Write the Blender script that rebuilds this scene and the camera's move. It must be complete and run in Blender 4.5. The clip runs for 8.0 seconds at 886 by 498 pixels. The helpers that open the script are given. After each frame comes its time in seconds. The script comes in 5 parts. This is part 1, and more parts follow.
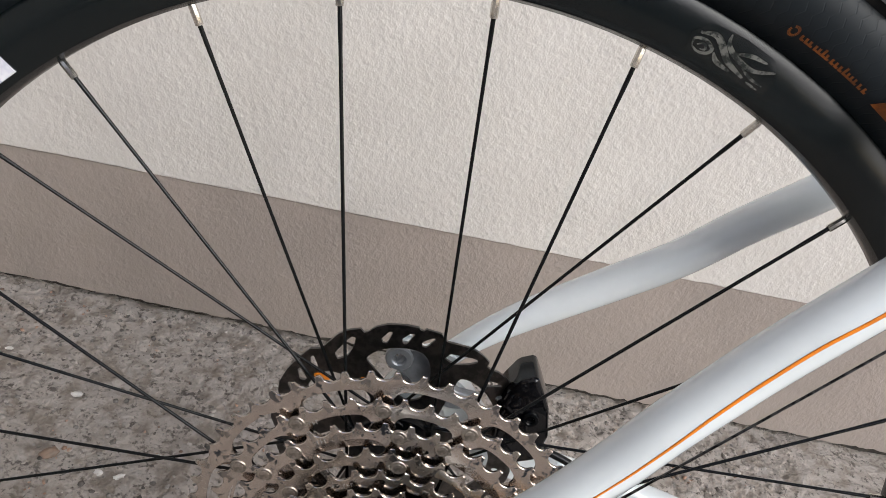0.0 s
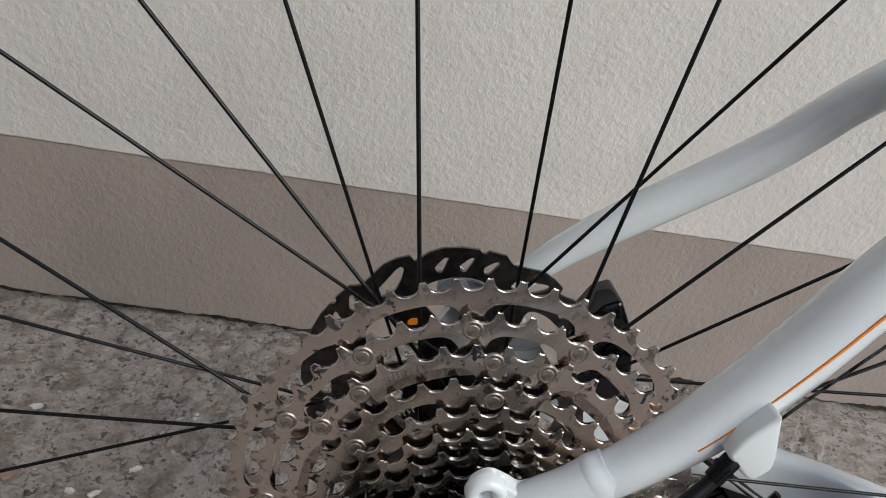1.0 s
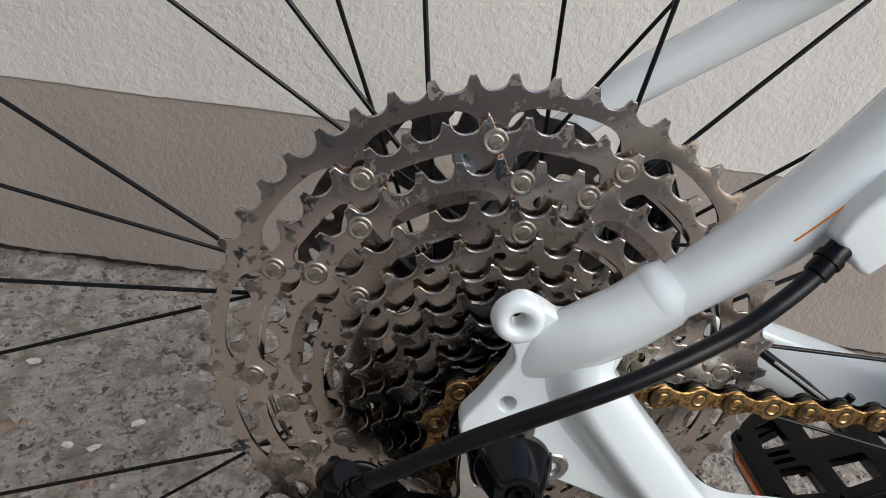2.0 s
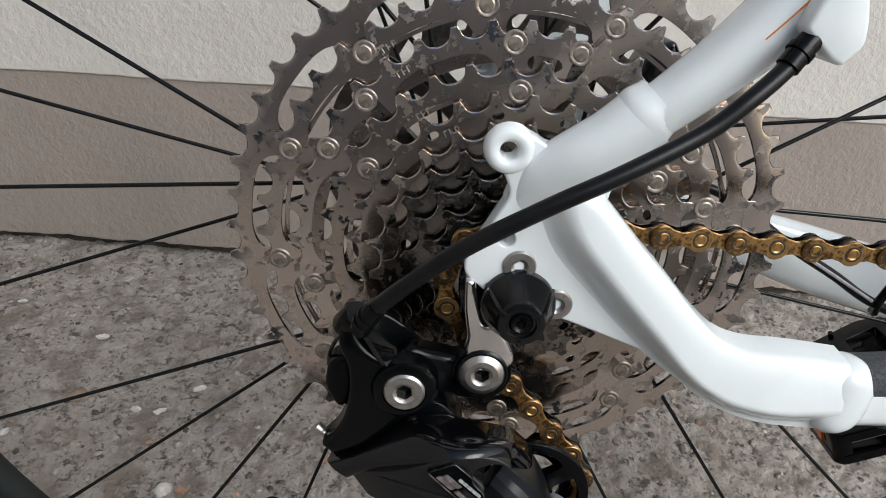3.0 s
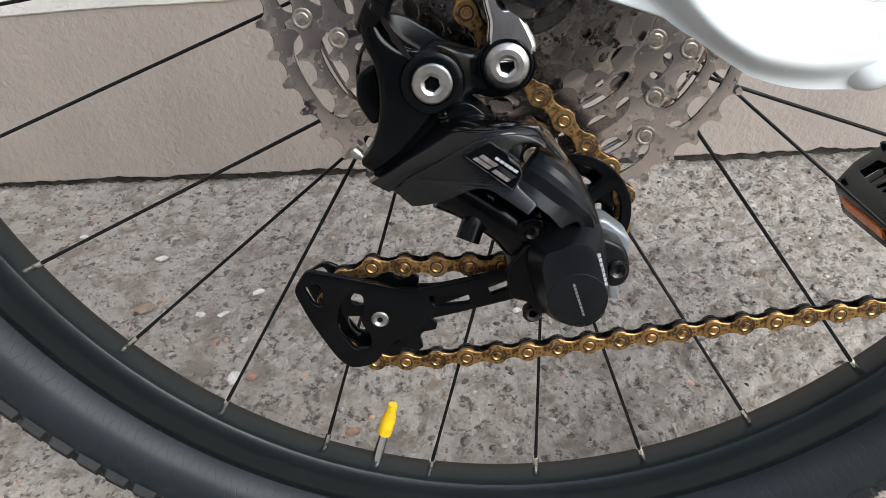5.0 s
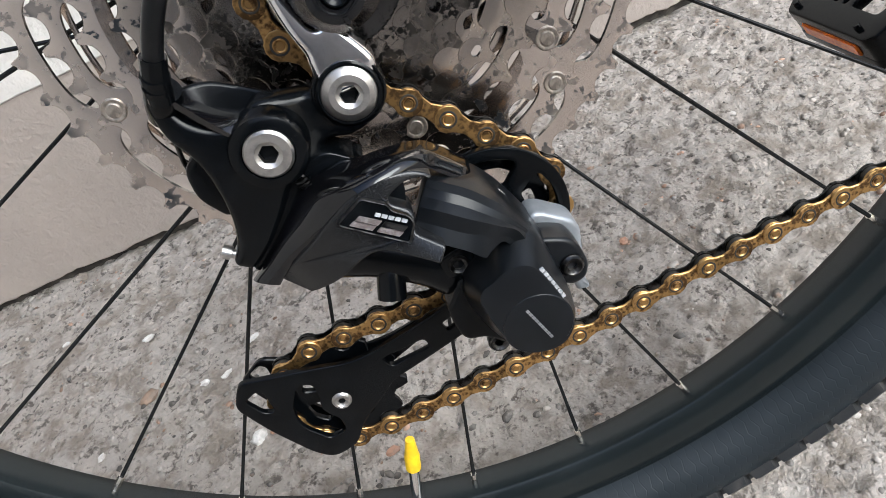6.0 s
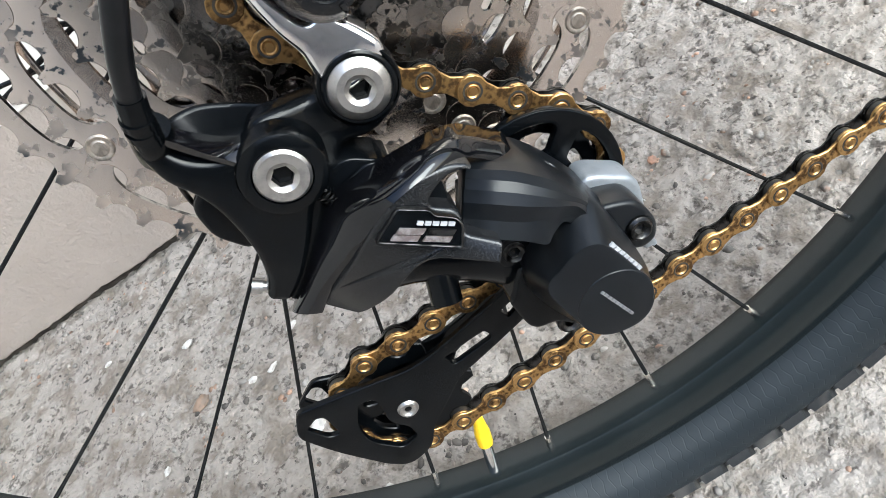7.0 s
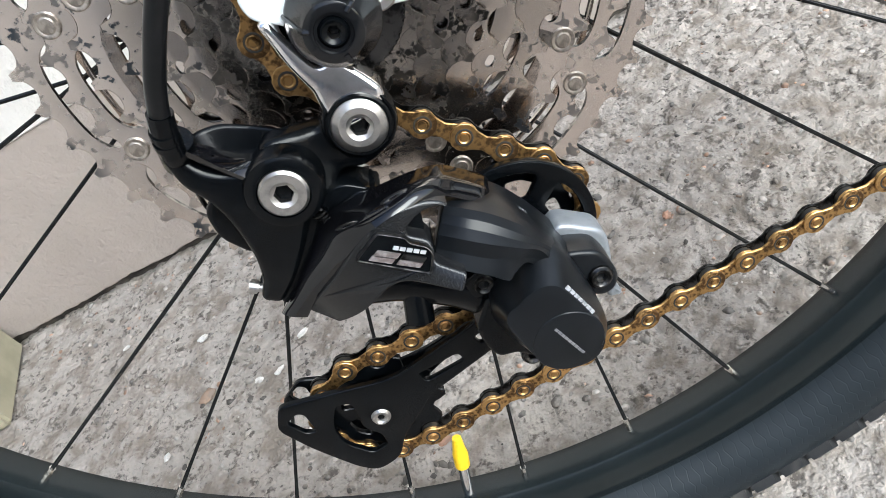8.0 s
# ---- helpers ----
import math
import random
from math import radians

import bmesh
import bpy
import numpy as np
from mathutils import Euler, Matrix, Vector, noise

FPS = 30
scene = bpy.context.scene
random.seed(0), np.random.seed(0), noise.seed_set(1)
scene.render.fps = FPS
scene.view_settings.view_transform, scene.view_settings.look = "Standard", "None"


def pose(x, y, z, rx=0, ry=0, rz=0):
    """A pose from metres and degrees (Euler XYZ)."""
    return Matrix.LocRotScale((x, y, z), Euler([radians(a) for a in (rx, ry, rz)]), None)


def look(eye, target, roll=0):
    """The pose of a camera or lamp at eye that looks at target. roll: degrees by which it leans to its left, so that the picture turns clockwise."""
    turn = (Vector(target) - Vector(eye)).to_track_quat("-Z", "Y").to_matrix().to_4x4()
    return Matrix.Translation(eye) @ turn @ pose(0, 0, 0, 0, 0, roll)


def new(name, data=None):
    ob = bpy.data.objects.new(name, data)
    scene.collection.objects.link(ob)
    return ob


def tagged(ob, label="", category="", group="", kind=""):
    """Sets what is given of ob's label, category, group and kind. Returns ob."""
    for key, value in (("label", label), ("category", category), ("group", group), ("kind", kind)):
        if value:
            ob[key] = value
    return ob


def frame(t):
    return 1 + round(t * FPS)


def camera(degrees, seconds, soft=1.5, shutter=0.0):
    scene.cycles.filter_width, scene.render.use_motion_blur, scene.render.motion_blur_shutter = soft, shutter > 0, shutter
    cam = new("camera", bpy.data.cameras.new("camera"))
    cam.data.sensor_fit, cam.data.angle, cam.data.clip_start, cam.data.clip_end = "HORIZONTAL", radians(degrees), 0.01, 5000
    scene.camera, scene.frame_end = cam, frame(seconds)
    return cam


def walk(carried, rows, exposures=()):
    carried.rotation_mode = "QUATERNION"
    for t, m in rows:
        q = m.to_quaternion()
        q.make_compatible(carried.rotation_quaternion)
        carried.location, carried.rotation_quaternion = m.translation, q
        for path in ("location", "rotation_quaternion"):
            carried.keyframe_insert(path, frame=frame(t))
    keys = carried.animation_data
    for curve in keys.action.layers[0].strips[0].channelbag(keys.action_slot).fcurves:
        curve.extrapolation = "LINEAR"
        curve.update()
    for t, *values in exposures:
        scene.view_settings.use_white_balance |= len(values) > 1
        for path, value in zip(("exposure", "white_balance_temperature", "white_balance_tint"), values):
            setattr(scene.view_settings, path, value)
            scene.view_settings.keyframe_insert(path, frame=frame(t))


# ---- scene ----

cam = camera(63.8, 8.0, soft=0.8)
PATH = [
    (0, (-0.0392, -0.2432, 0.7026), (-0.0133, 0.0004, 0.5294), 18.03),
    (0.3, (-0.0555, -0.2407, 0.6604), (-0.0223, -0.0313, 0.5278), 17.14),
    (0.5, (-0.0737, -0.2410, 0.6573), (-0.0347, 0.0064, 0.4921), 16.45),
    (0.8, (-0.0784, -0.2340, 0.6319), (-0.0479, -0.0274, 0.4945), 15.92),
    (1, (-0.0762, -0.2207, 0.6077), (-0.0301, 0.0276, 0.4458), 16.77),
    (1.2, (-0.0795, -0.2233, 0.5717), (-0.0371, -0.0092, 0.4498), 16.79),
    (1.5, (-0.0698, -0.2132, 0.5620), (-0.0308, 0.0330, 0.3950), 14.82),
    (1.7, (-0.0650, -0.2087, 0.5498), (-0.0236, 0.0381, 0.3843), 14.79),
    (2.8, (-0.0352, -0.2479, 0.5020), (-0.0191, 0.0035, 0.3390), 9.26),
    (3, (-0.0343, -0.2516, 0.4995), (-0.0208, -0.0008, 0.3356), 7.79),
    (3.2, (-0.0359, -0.2613, 0.4889), (-0.0216, -0.0519, 0.3532), 7.27),
    (3.5, (-0.0239, -0.2646, 0.4801), (-0.0188, -0.0155, 0.3129), 4.55),
    (3.7, (-0.0188, -0.2616, 0.4752), (-0.0114, -0.0550, 0.3346), 3.34),
    (4, (-0.0146, -0.2708, 0.4627), (-0.0161, -0.0235, 0.2929), 0.93),
    (4.2, (-0.0170, -0.2794, 0.4533), (-0.0254, -0.0731, 0.3124), 0.05),
    (4.5, (-0.0259, -0.2945, 0.4373), (-0.0356, -0.0474, 0.2675), -0.02),
    (4.7, (-0.0273, -0.3058, 0.4280), (-0.0333, -0.0597, 0.2565), -0.24),
    (5.8, (0.0036, -0.2708, 0.4307), (-0.0125, -0.0373, 0.2431), -16.10),
    (6, (0.0094, -0.2514, 0.4273), (-0.0063, -0.0242, 0.2321), -24.55),
    (6.2, (0.0088, -0.2388, 0.4209), (-0.0119, -0.0540, 0.2537), -31.94),
    (6.5, (-0.0006, -0.2387, 0.4270), (-0.0366, -0.0235, 0.2211), -36.89),
    (6.7, (0.0025, -0.2288, 0.4275), (-0.0278, -0.0505, 0.2549), -38.25),
    (7, (0.0066, -0.2231, 0.4248), (-0.0268, -0.0103, 0.2160), -38.49),
    (7.2, (0.0125, -0.2235, 0.4249), (-0.0166, -0.0448, 0.2526), -38.39),
    (7.5, (0.0149, -0.2248, 0.4285), (-0.0193, -0.0082, 0.2237), -37.56),
    (7.7, (0.0190, -0.2306, 0.4286), (-0.0114, -0.0486, 0.2599), -36.27),
    (8, (0.0214, -0.2421, 0.4332), (-0.0177, -0.0187, 0.2369), -32.28),
]
walk(cam, [(t, look(eye, target, roll)) for t, eye, target, roll in PATH],
     exposures=[(0.0, 0.62, 6430, 10.5), (0.5, 0.30, 6420, 9.5), (0.9, 0.24, 6350, 8.5), (1.2, 0.08, 6320, 8.3), (1.5, 0.18, 6290, 7.5), (3.5, 0.57, 6300, 7.2), (4.5, 0.95, 6230, 6.8), (6.0, 1.42, 6080, 7), (7.0, 1.82, 5930, 3.8), (8.0, 1.68, 5980, 4.8)])

# world and sun: a bright overcast yard
world = bpy.data.worlds.new("world")
scene.world = world
world.use_nodes = True
wn, wl = world.node_tree.nodes, world.node_tree.links
sky = wn.new("ShaderNodeTexSky")
sky.sky_type = "NISHITA"
sky.sun_disc = False
sky.sun_elevation, sky.sun_rotation = radians(43), radians(135)
sky.air_density, sky.dust_density = 1.0, 3.0
wn["Background"].inputs["Strength"].default_value = 0.14
wl.new(sky.outputs["Color"], wn["Background"].inputs["Color"])
sun = new("sun", bpy.data.lights.new("sun", "SUN"))
sun.data.energy, sun.data.angle, sun.data.color = 1.4, radians(40), (0.91, 0.985, 0.985)
sun.matrix_world = look((2.6, -2.6, 3.4), (0, 0, 0))


# ---- materials ----
def material(name, color, rough=0.5, metal=0.0, second=None, scale=40.0, mix=(0.45, 0.6), bump=0.0, bump_scale=200.0,
             rough_var=0.0, spec=0.5, coat=0.0, detail=4.0, island=0.0, third=None, scale3=8.0, mix3=(0.5, 0.65), clump=0.0, grime=0.0, bump2=None):
    """Principled material with two scales of variation: a second colour in blotches, a third in larger stains, and fine relief."""
    m = bpy.data.materials.new(name)
    m.use_nodes = True
    n, l = m.node_tree.nodes, m.node_tree.links
    p = n["Principled BSDF"]
    p.inputs["Metallic"].default_value = metal
    p.inputs["Roughness"].default_value = rough
    p.inputs["Specular IOR Level"].default_value = spec
    p.inputs["Coat Weight"].default_value = coat
    p.inputs["Coat Roughness"].default_value = 0.06
    co = n.new("ShaderNodeTexCoord").outputs["Object"]

    def tex(s, d):
        t = n.new("ShaderNodeTexNoise")
        t.inputs["Scale"].default_value, t.inputs["Detail"].default_value, t.inputs["Roughness"].default_value = s, d, 0.6
        l.new(co, t.inputs["Vector"])
        return t.outputs["Fac"]

    def ramp(fac, lo, hi):
        r = n.new("ShaderNodeMapRange")
        r.inputs["From Min"].default_value, r.inputs["From Max"].default_value = lo, hi
        l.new(fac, r.inputs["Value"])
        return r.outputs["Result"]

    def average(a, b):
        x = n.new("ShaderNodeMix")
        x.inputs[0].default_value = 0.45
        l.new(a, x.inputs[2])
        l.new(b, x.inputs[3])
        return x.outputs[0]

    def blend(fac, a, b):
        x = n.new("ShaderNodeMix")
        x.data_type = "RGBA"
        l.new(fac, x.inputs[0])
        for sock, v in ((x.inputs[6], a), (x.inputs[7], b)):
            if isinstance(v, tuple):
                sock.default_value = (*v, 1)
            else:
                l.new(v, sock)
        return x.outputs[2]

    col = color
    if second:
        f = tex(scale, detail)
        if clump:
            f = average(f, tex(clump, 3.0))
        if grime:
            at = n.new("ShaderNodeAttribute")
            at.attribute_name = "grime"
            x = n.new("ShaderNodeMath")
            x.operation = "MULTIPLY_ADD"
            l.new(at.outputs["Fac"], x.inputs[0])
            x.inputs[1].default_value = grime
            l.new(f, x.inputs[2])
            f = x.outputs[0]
        f = ramp(f, *mix)
        col = blend(f, color, second)
        if rough_var:
            r = n.new("ShaderNodeMapRange")
            r.inputs["To Min"].default_value, r.inputs["To Max"].default_value = rough, rough + rough_var
            l.new(f, r.inputs["Value"])
            l.new(r.outputs["Result"], p.inputs["Roughness"])
    if third:
        col = blend(ramp(tex(scale3, 3.0), *mix3), col, third)
    if island:
        g = n.new("ShaderNodeNewGeometry").outputs["Random Per Island"]
        o = n.new("ShaderNodeObjectInfo").outputs["Random"]
        a = n.new("ShaderNodeMath")
        a.operation = "ADD"
        l.new(g, a.inputs[0])
        l.new(o, a.inputs[1])
        fr = n.new("ShaderNodeMath")
        fr.operation = "FRACT"
        l.new(a.outputs[0], fr.inputs[0])
        h = n.new("ShaderNodeMapRange")
        h.inputs["To Min"].default_value, h.inputs["To Max"].default_value = 1 - island, 1 + island
        l.new(fr.outputs[0], h.inputs["Value"])
        hs = n.new("ShaderNodeHueSaturation")
        l.new(h.outputs["Result"], hs.inputs["Value"])
        if isinstance(col, tuple):
            hs.inputs["Color"].default_value = (*col, 1)
        else:
            l.new(col, hs.inputs["Color"])
        col = hs.outputs["Color"]
    if isinstance(col, tuple):
        p.inputs["Base Color"].default_value = (*col, 1)
    else:
        l.new(col, p.inputs["Base Color"])
    if bump:
        b = n.new("ShaderNodeBump")
        b.inputs["Strength"].default_value, b.inputs["Distance"].default_value = 1.0, bump
        l.new(tex(bump_scale, 5.0), b.inputs["Height"])
        if bump2:
            b2 = n.new("ShaderNodeBump")
            b2.inputs["Strength"].default_value, b2.inputs["Distance"].default_value = 1.0, bump2[0]
            l.new(tex(bump2[1], 2.0), b2.inputs["Height"])
            l.new(b2.outputs["Normal"], b.inputs["Normal"])
        l.new(b.outputs["Normal"], p.inputs["Normal"])
    return m


WHITE = material("white_paint", (0.70, 0.74, 0.757), 0.16, 0, (0.67, 0.71, 0.727), 30, coat=0.5, bump=0.00003, bump_scale=600)
ORANGE = material("orange_paint", (0.74, 0.215, 0.010), 0.3, 0, (0.66, 0.19, 0.012), 60)
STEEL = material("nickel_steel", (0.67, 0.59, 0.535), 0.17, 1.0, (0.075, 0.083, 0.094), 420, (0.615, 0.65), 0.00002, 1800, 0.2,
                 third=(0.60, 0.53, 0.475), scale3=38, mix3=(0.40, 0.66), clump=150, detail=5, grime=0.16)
# steel of the middle sprockets, its base darkened for dark reflections in front
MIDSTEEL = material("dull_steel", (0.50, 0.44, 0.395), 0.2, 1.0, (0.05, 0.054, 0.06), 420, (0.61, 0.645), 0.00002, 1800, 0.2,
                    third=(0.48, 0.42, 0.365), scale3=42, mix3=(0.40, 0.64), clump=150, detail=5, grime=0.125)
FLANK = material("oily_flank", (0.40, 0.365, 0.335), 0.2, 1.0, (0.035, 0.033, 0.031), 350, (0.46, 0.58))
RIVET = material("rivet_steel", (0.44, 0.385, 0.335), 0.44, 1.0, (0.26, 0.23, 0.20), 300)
# oily, dirty small sprockets; the base is also darkened for blocked light
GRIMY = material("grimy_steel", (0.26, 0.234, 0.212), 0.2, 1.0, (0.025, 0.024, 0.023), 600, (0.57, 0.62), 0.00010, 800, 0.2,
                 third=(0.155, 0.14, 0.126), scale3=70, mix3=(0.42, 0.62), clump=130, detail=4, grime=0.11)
BOLT = material("bolt_steel", (0.46, 0.44, 0.42), 0.38, 1.0, (0.36, 0.345, 0.33), 300, bump=0.00002, bump_scale=1500)
# darker copy of the bolt steel, for the shade inside sockets
SOCKET = material("socket_steel", (0.30, 0.285, 0.27), 0.3, 1.0, (0.10, 0.095, 0.09), 500, (0.45, 0.65))
CHROME = material("polished_alloy", (0.88, 0.855, 0.84), 0.09, 1.0, (0.78, 0.75, 0.73), 80)
LILAC = material("white_decal", (0.70, 0.70, 0.74), 0.35, 0, (0.5, 0.5, 0.6), 90, (0.45, 0.6))
NIPPLE = material("nickel_nipple", (0.70, 0.66, 0.60), 0.22, 1.0, (0.5, 0.47, 0.43), 300)
GOLD = material("gold_chain", (0.40, 0.24, 0.095), 0.38, 1.0, (0.09, 0.05, 0.022), 480, (0.49, 0.60), 0.00004, 900, 0.2, island=0.2, clump=130)
GREASE = material("black_grease", (0.012, 0.011, 0.010), 0.5, 0, (0.03, 0.022, 0.012), 400, (0.45, 0.6), 0.0001, 900)
OILY = material("oily_steel", (0.075, 0.072, 0.07), 0.34, 1.0, (0.015, 0.015, 0.015), 300, (0.45, 0.6), 0.00005, 900)
BLACK = material("black_anodised", (0.0011, 0.0014, 0.0018), 0.19, 0.0, (0.0019, 0.0024, 0.003), 120, spec=0.16, bump=0.00002, bump_scale=1800)
GLOSS = material("gloss_black", (0.0022, 0.0022, 0.0026), 0.06, 0.0, (0.003, 0.003, 0.004), 50, spec=0.42)
CAPBLACK = material("cap_plastic", (0.004, 0.0042, 0.0048), 0.14, 0.0, (0.006, 0.006, 0.0065), 90, spec=0.34)
SATIN = material("satin_black", (0.0042, 0.0049, 0.006), 0.30, 0.0, (0.0056, 0.0065, 0.0078), 90, spec=0.2, bump=0.00003, bump_scale=2200)
GREYSPARK = material("graphite_paint", (0.011, 0.0112, 0.012), 0.27, 0.5, (0.028, 0.0285, 0.030), 2200, (0.5, 0.64), 0.00002, 2500)
SILVERP = material("silver_plastic", (0.22, 0.232, 0.25), 0.35, 0.4, (0.19, 0.20, 0.215), 200)
RUBBER = material("tyre_rubber", (0.011, 0.0115, 0.0125), 0.7, 0, (0.018, 0.018, 0.0185), 60, (0.4, 0.65), 0.0004, 500, third=(0.06, 0.055, 0.05), scale3=22, mix3=(0.55, 0.66), spec=0.25)
RIMBLACK = material("rim_black", (0.0040, 0.0064, 0.0072), 0.24, 0.0, (0.0058, 0.0084, 0.0092), 25, spec=0.4, bump=0.00002, bump_scale=1500)
SPOKEM = material("spoke_black", (0.0035, 0.0042, 0.0046), 0.2, 0.0, (0.006, 0.0068, 0.0075), 150, spec=0.24)
HOSE = material("cable_housing", (0.004, 0.0043, 0.005), 0.3, 0, (0.006, 0.006, 0.007), 200, spec=0.22, bump=0.00003, bump_scale=900)
NEOPRENE = material("neoprene", (0.03, 0.032, 0.036), 0.9, 0, (0.06, 0.062, 0.066), 1200, bump=0.0002, bump_scale=1400)
YELLOW = material("yellow_plastic", (0.85, 0.55, 0.01), 0.35, 0, (0.7, 0.42, 0.01), 120)
MARK = material("pale_print", (0.34, 0.34, 0.35), 0.5, 0, (0.27, 0.27, 0.28), 400)
GREYMARK = material("grey_print", (0.16, 0.16, 0.165), 0.5, 0, (0.12, 0.12, 0.125), 400)
REDMARK = material("reddish_print", (0.16, 0.13, 0.125), 0.3, 0.5, (0.28, 0.25, 0.245), 500)
ROTORM = material("rotor_steel", (0.085, 0.082, 0.08), 0.34, 1.0, (0.14, 0.13, 0.125), 150, bump=0.00003, bump_scale=800)
FADED = material("faded_orange", (0.44, 0.13, 0.025), 0.5, 0, (0.24, 0.08, 0.022), 160, (0.4, 0.6))
REFLECTOR = material("orange_reflector", (0.62, 0.14, 0.01), 0.15, 0, (0.45, 0.09, 0.01), 500, bump=0.0001, bump_scale=600)
STICKER = material("rim_sticker", (0.007, 0.009, 0.009), 0.12, 0, (0.012, 0.013, 0.013), 160, (0.48, 0.62))
SWIRL = material("sticker_swirl", (0.13, 0.128, 0.118), 0.14, 0, (0.02, 0.022, 0.021), 330, (0.44, 0.58))
WALLUP = material("pale_render", (0.60, 0.57, 0.537), 0.85, 0, (0.54, 0.51, 0.478), 9, (0.35, 0.7), 0.0007, 330, detail=8, bump2=(0.0016, 120))
WALLLOW = material("brown_render", (0.315, 0.268, 0.239), 0.85, 0, (0.272, 0.232, 0.207), 8, (0.35, 0.7), 0.0007, 330, detail=8, bump2=(0.0016, 120))
# colour of the unseen walls, set for the light they bounce
UNSEENWALL = material("yard_render", (0.34, 0.325, 0.31), 0.9, 0, (0.28, 0.265, 0.25), 6, (0.35, 0.7), 0.001, 100)
GAPDARK = material("dark_joint", (0.035, 0.03, 0.025), 0.95, 0, (0.07, 0.06, 0.05), 60, bump=0.002, bump_scale=120)
CONCRETE = material("rough_concrete", (0.345, 0.307, 0.276), 0.93, 0, (0.102, 0.087, 0.075), 190, (0.52, 0.60), 0.005, 250, detail=7,
                    third=(0.215, 0.182, 0.153), scale3=34, mix3=(0.48, 0.64), clump=60, bump2=(0.004, 90))
AGGREGATE = material("aggregate", (0.27, 0.245, 0.222), 0.9, 0, (0.12, 0.105, 0.093), 45, (0.46, 0.54), 0.0008, 350, island=0.55,
                     third=(0.30, 0.19, 0.135), scale3=27, mix3=(0.58, 0.62))
QUARTZ = material("white_quartz", (0.58, 0.555, 0.53), 0.7, 0, (0.42, 0.39, 0.36), 120, bump=0.0010, bump_scale=260)
BRICKRED = material("red_stone", (0.33, 0.185, 0.125), 0.85, 0, (0.24, 0.15, 0.11), 150, bump=0.0010, bump_scale=260)
RUST = material("rust_stone", (0.24, 0.165, 0.12), 0.9, 0, (0.19, 0.145, 0.115), 120, bump=0.0012, bump_scale=260)
KHAKI = material("khaki_board", (0.30, 0.27, 0.19), 0.7, 0, (0.25, 0.23, 0.16), 20, bump=0.0003, bump_scale=120)


def tyre_material():
    """Black rubber with a moulded honeycomb, laid round the wheel by angle and radius."""
    m = material("tyre_sidewall", (0.0095, 0.0130, 0.0160), 0.48, 0, (0.0135, 0.0175, 0.0212), 25, (0.4, 0.65), spec=0.24)
    n, l = m.node_tree.nodes, m.node_tree.links
    co = n.new("ShaderNodeTexCoord").outputs["Object"]
    sep = n.new("ShaderNodeSeparateXYZ")
    l.new(co, sep.inputs[0])

    def math_node(op, a, b=None):
        x = n.new("ShaderNodeMath")
        x.operation = op
        for s, val in zip(x.inputs, (a, b)):
            if val is None:
                continue
            if isinstance(val, (int, float)):
                s.default_value = val
            else:
                l.new(val, s)
        return x.outputs[0]
    ang = math_node("MULTIPLY", math_node("ARCTAN2", sep.outputs["Z"], sep.outputs["X"]), 0.32 / 0.0058)
    rad = math_node("SQRT", math_node("ADD", math_node("POWER", sep.outputs["X"], 2), math_node("POWER", sep.outputs["Z"], 2)))
    rad = math_node("DIVIDE", rad, 0.0058)

    def cell(off):
        x = n.new("ShaderNodeMath")
        x.operation = "WRAP"
        l.new(math_node("ADD", ang, off * 1.7320508), x.inputs[0])
        x.inputs[1].default_value, x.inputs[2].default_value = 0.8660254, -0.8660254
        y = n.new("ShaderNodeMath")
        y.operation = "WRAP"
        l.new(math_node("ADD", rad, off), y.inputs[0])
        y.inputs[1].default_value, y.inputs[2].default_value = 0.5, -0.5
        return math_node("ADD", math_node("POWER", x.outputs[0], 2), math_node("POWER", y.outputs[0], 2))
    edge = math_node("ABSOLUTE", math_node("SUBTRACT", cell(0.0), cell(0.5)))
    h = n.new("ShaderNodeMapRange")
    h.inputs["From Max"].default_value = 0.14
    l.new(edge, h.inputs["Value"])
    b = n.new("ShaderNodeBump")
    b.inputs["Strength"].default_value, b.inputs["Distance"].default_value = 0.6, 0.00012
    l.new(h.outputs["Result"], b.inputs["Height"])
    l.new(b.outputs["Normal"], n["Principled BSDF"].inputs["Normal"])
    return m


TYRE = tyre_material()


# ---- mesh helpers ----
def part(name, bm, mat, parent=None, label="", smooth=38, mats=()):
    """Links a bmesh as one mesh object under its thing."""
    bmesh.ops.recalc_face_normals(bm, faces=bm.faces[:])
    me = bpy.data.meshes.new(name)
    bm.to_mesh(me)
    bm.free()
    for m in (mat, *mats):
        me.materials.append(m)
    if smooth:
        me.shade_smooth()
        me.set_sharp_from_angle(angle=radians(smooth))
    ob = new(name, me)
    if parent:
        ob.parent = parent
    return tagged(ob, label)


def again(ob, m, parent):
    """Another piece on the same mesh."""
    o = new(ob.name.split(".")[0], ob.data)
    o.parent = parent
    o.matrix_basis = m
    return o


def v(x, y, z):
    return Vector((x, y, z)) * 0.001


def rounded(points, radius, steps=4):
    """The corners of a closed outline of (x, z), filleted."""
    out, n = [], len(points)
    for i in range(n):
        p, a, b = Vector(points[i]), Vector(points[i - 1]), Vector(points[(i + 1) % n])
        r = radius[i] if isinstance(radius, (list, tuple)) else radius
        u, w = (a - p), (b - p)
        d = min(r, 0.45 * u.length, 0.45 * w.length)
        s, e = p + u.normalized() * d, p + w.normalized() * d
        for k in range(steps + 1):
            t = k / steps
            out.append((1 - t) ** 2 * s + 2 * t * (1 - t) * p + t * t * e)
    return out


def circle(x, z, r, n=20):
    return [(x + r * math.cos(2 * math.pi * k / n), z + r * math.sin(2 * math.pi * k / n)) for k in range(n)]


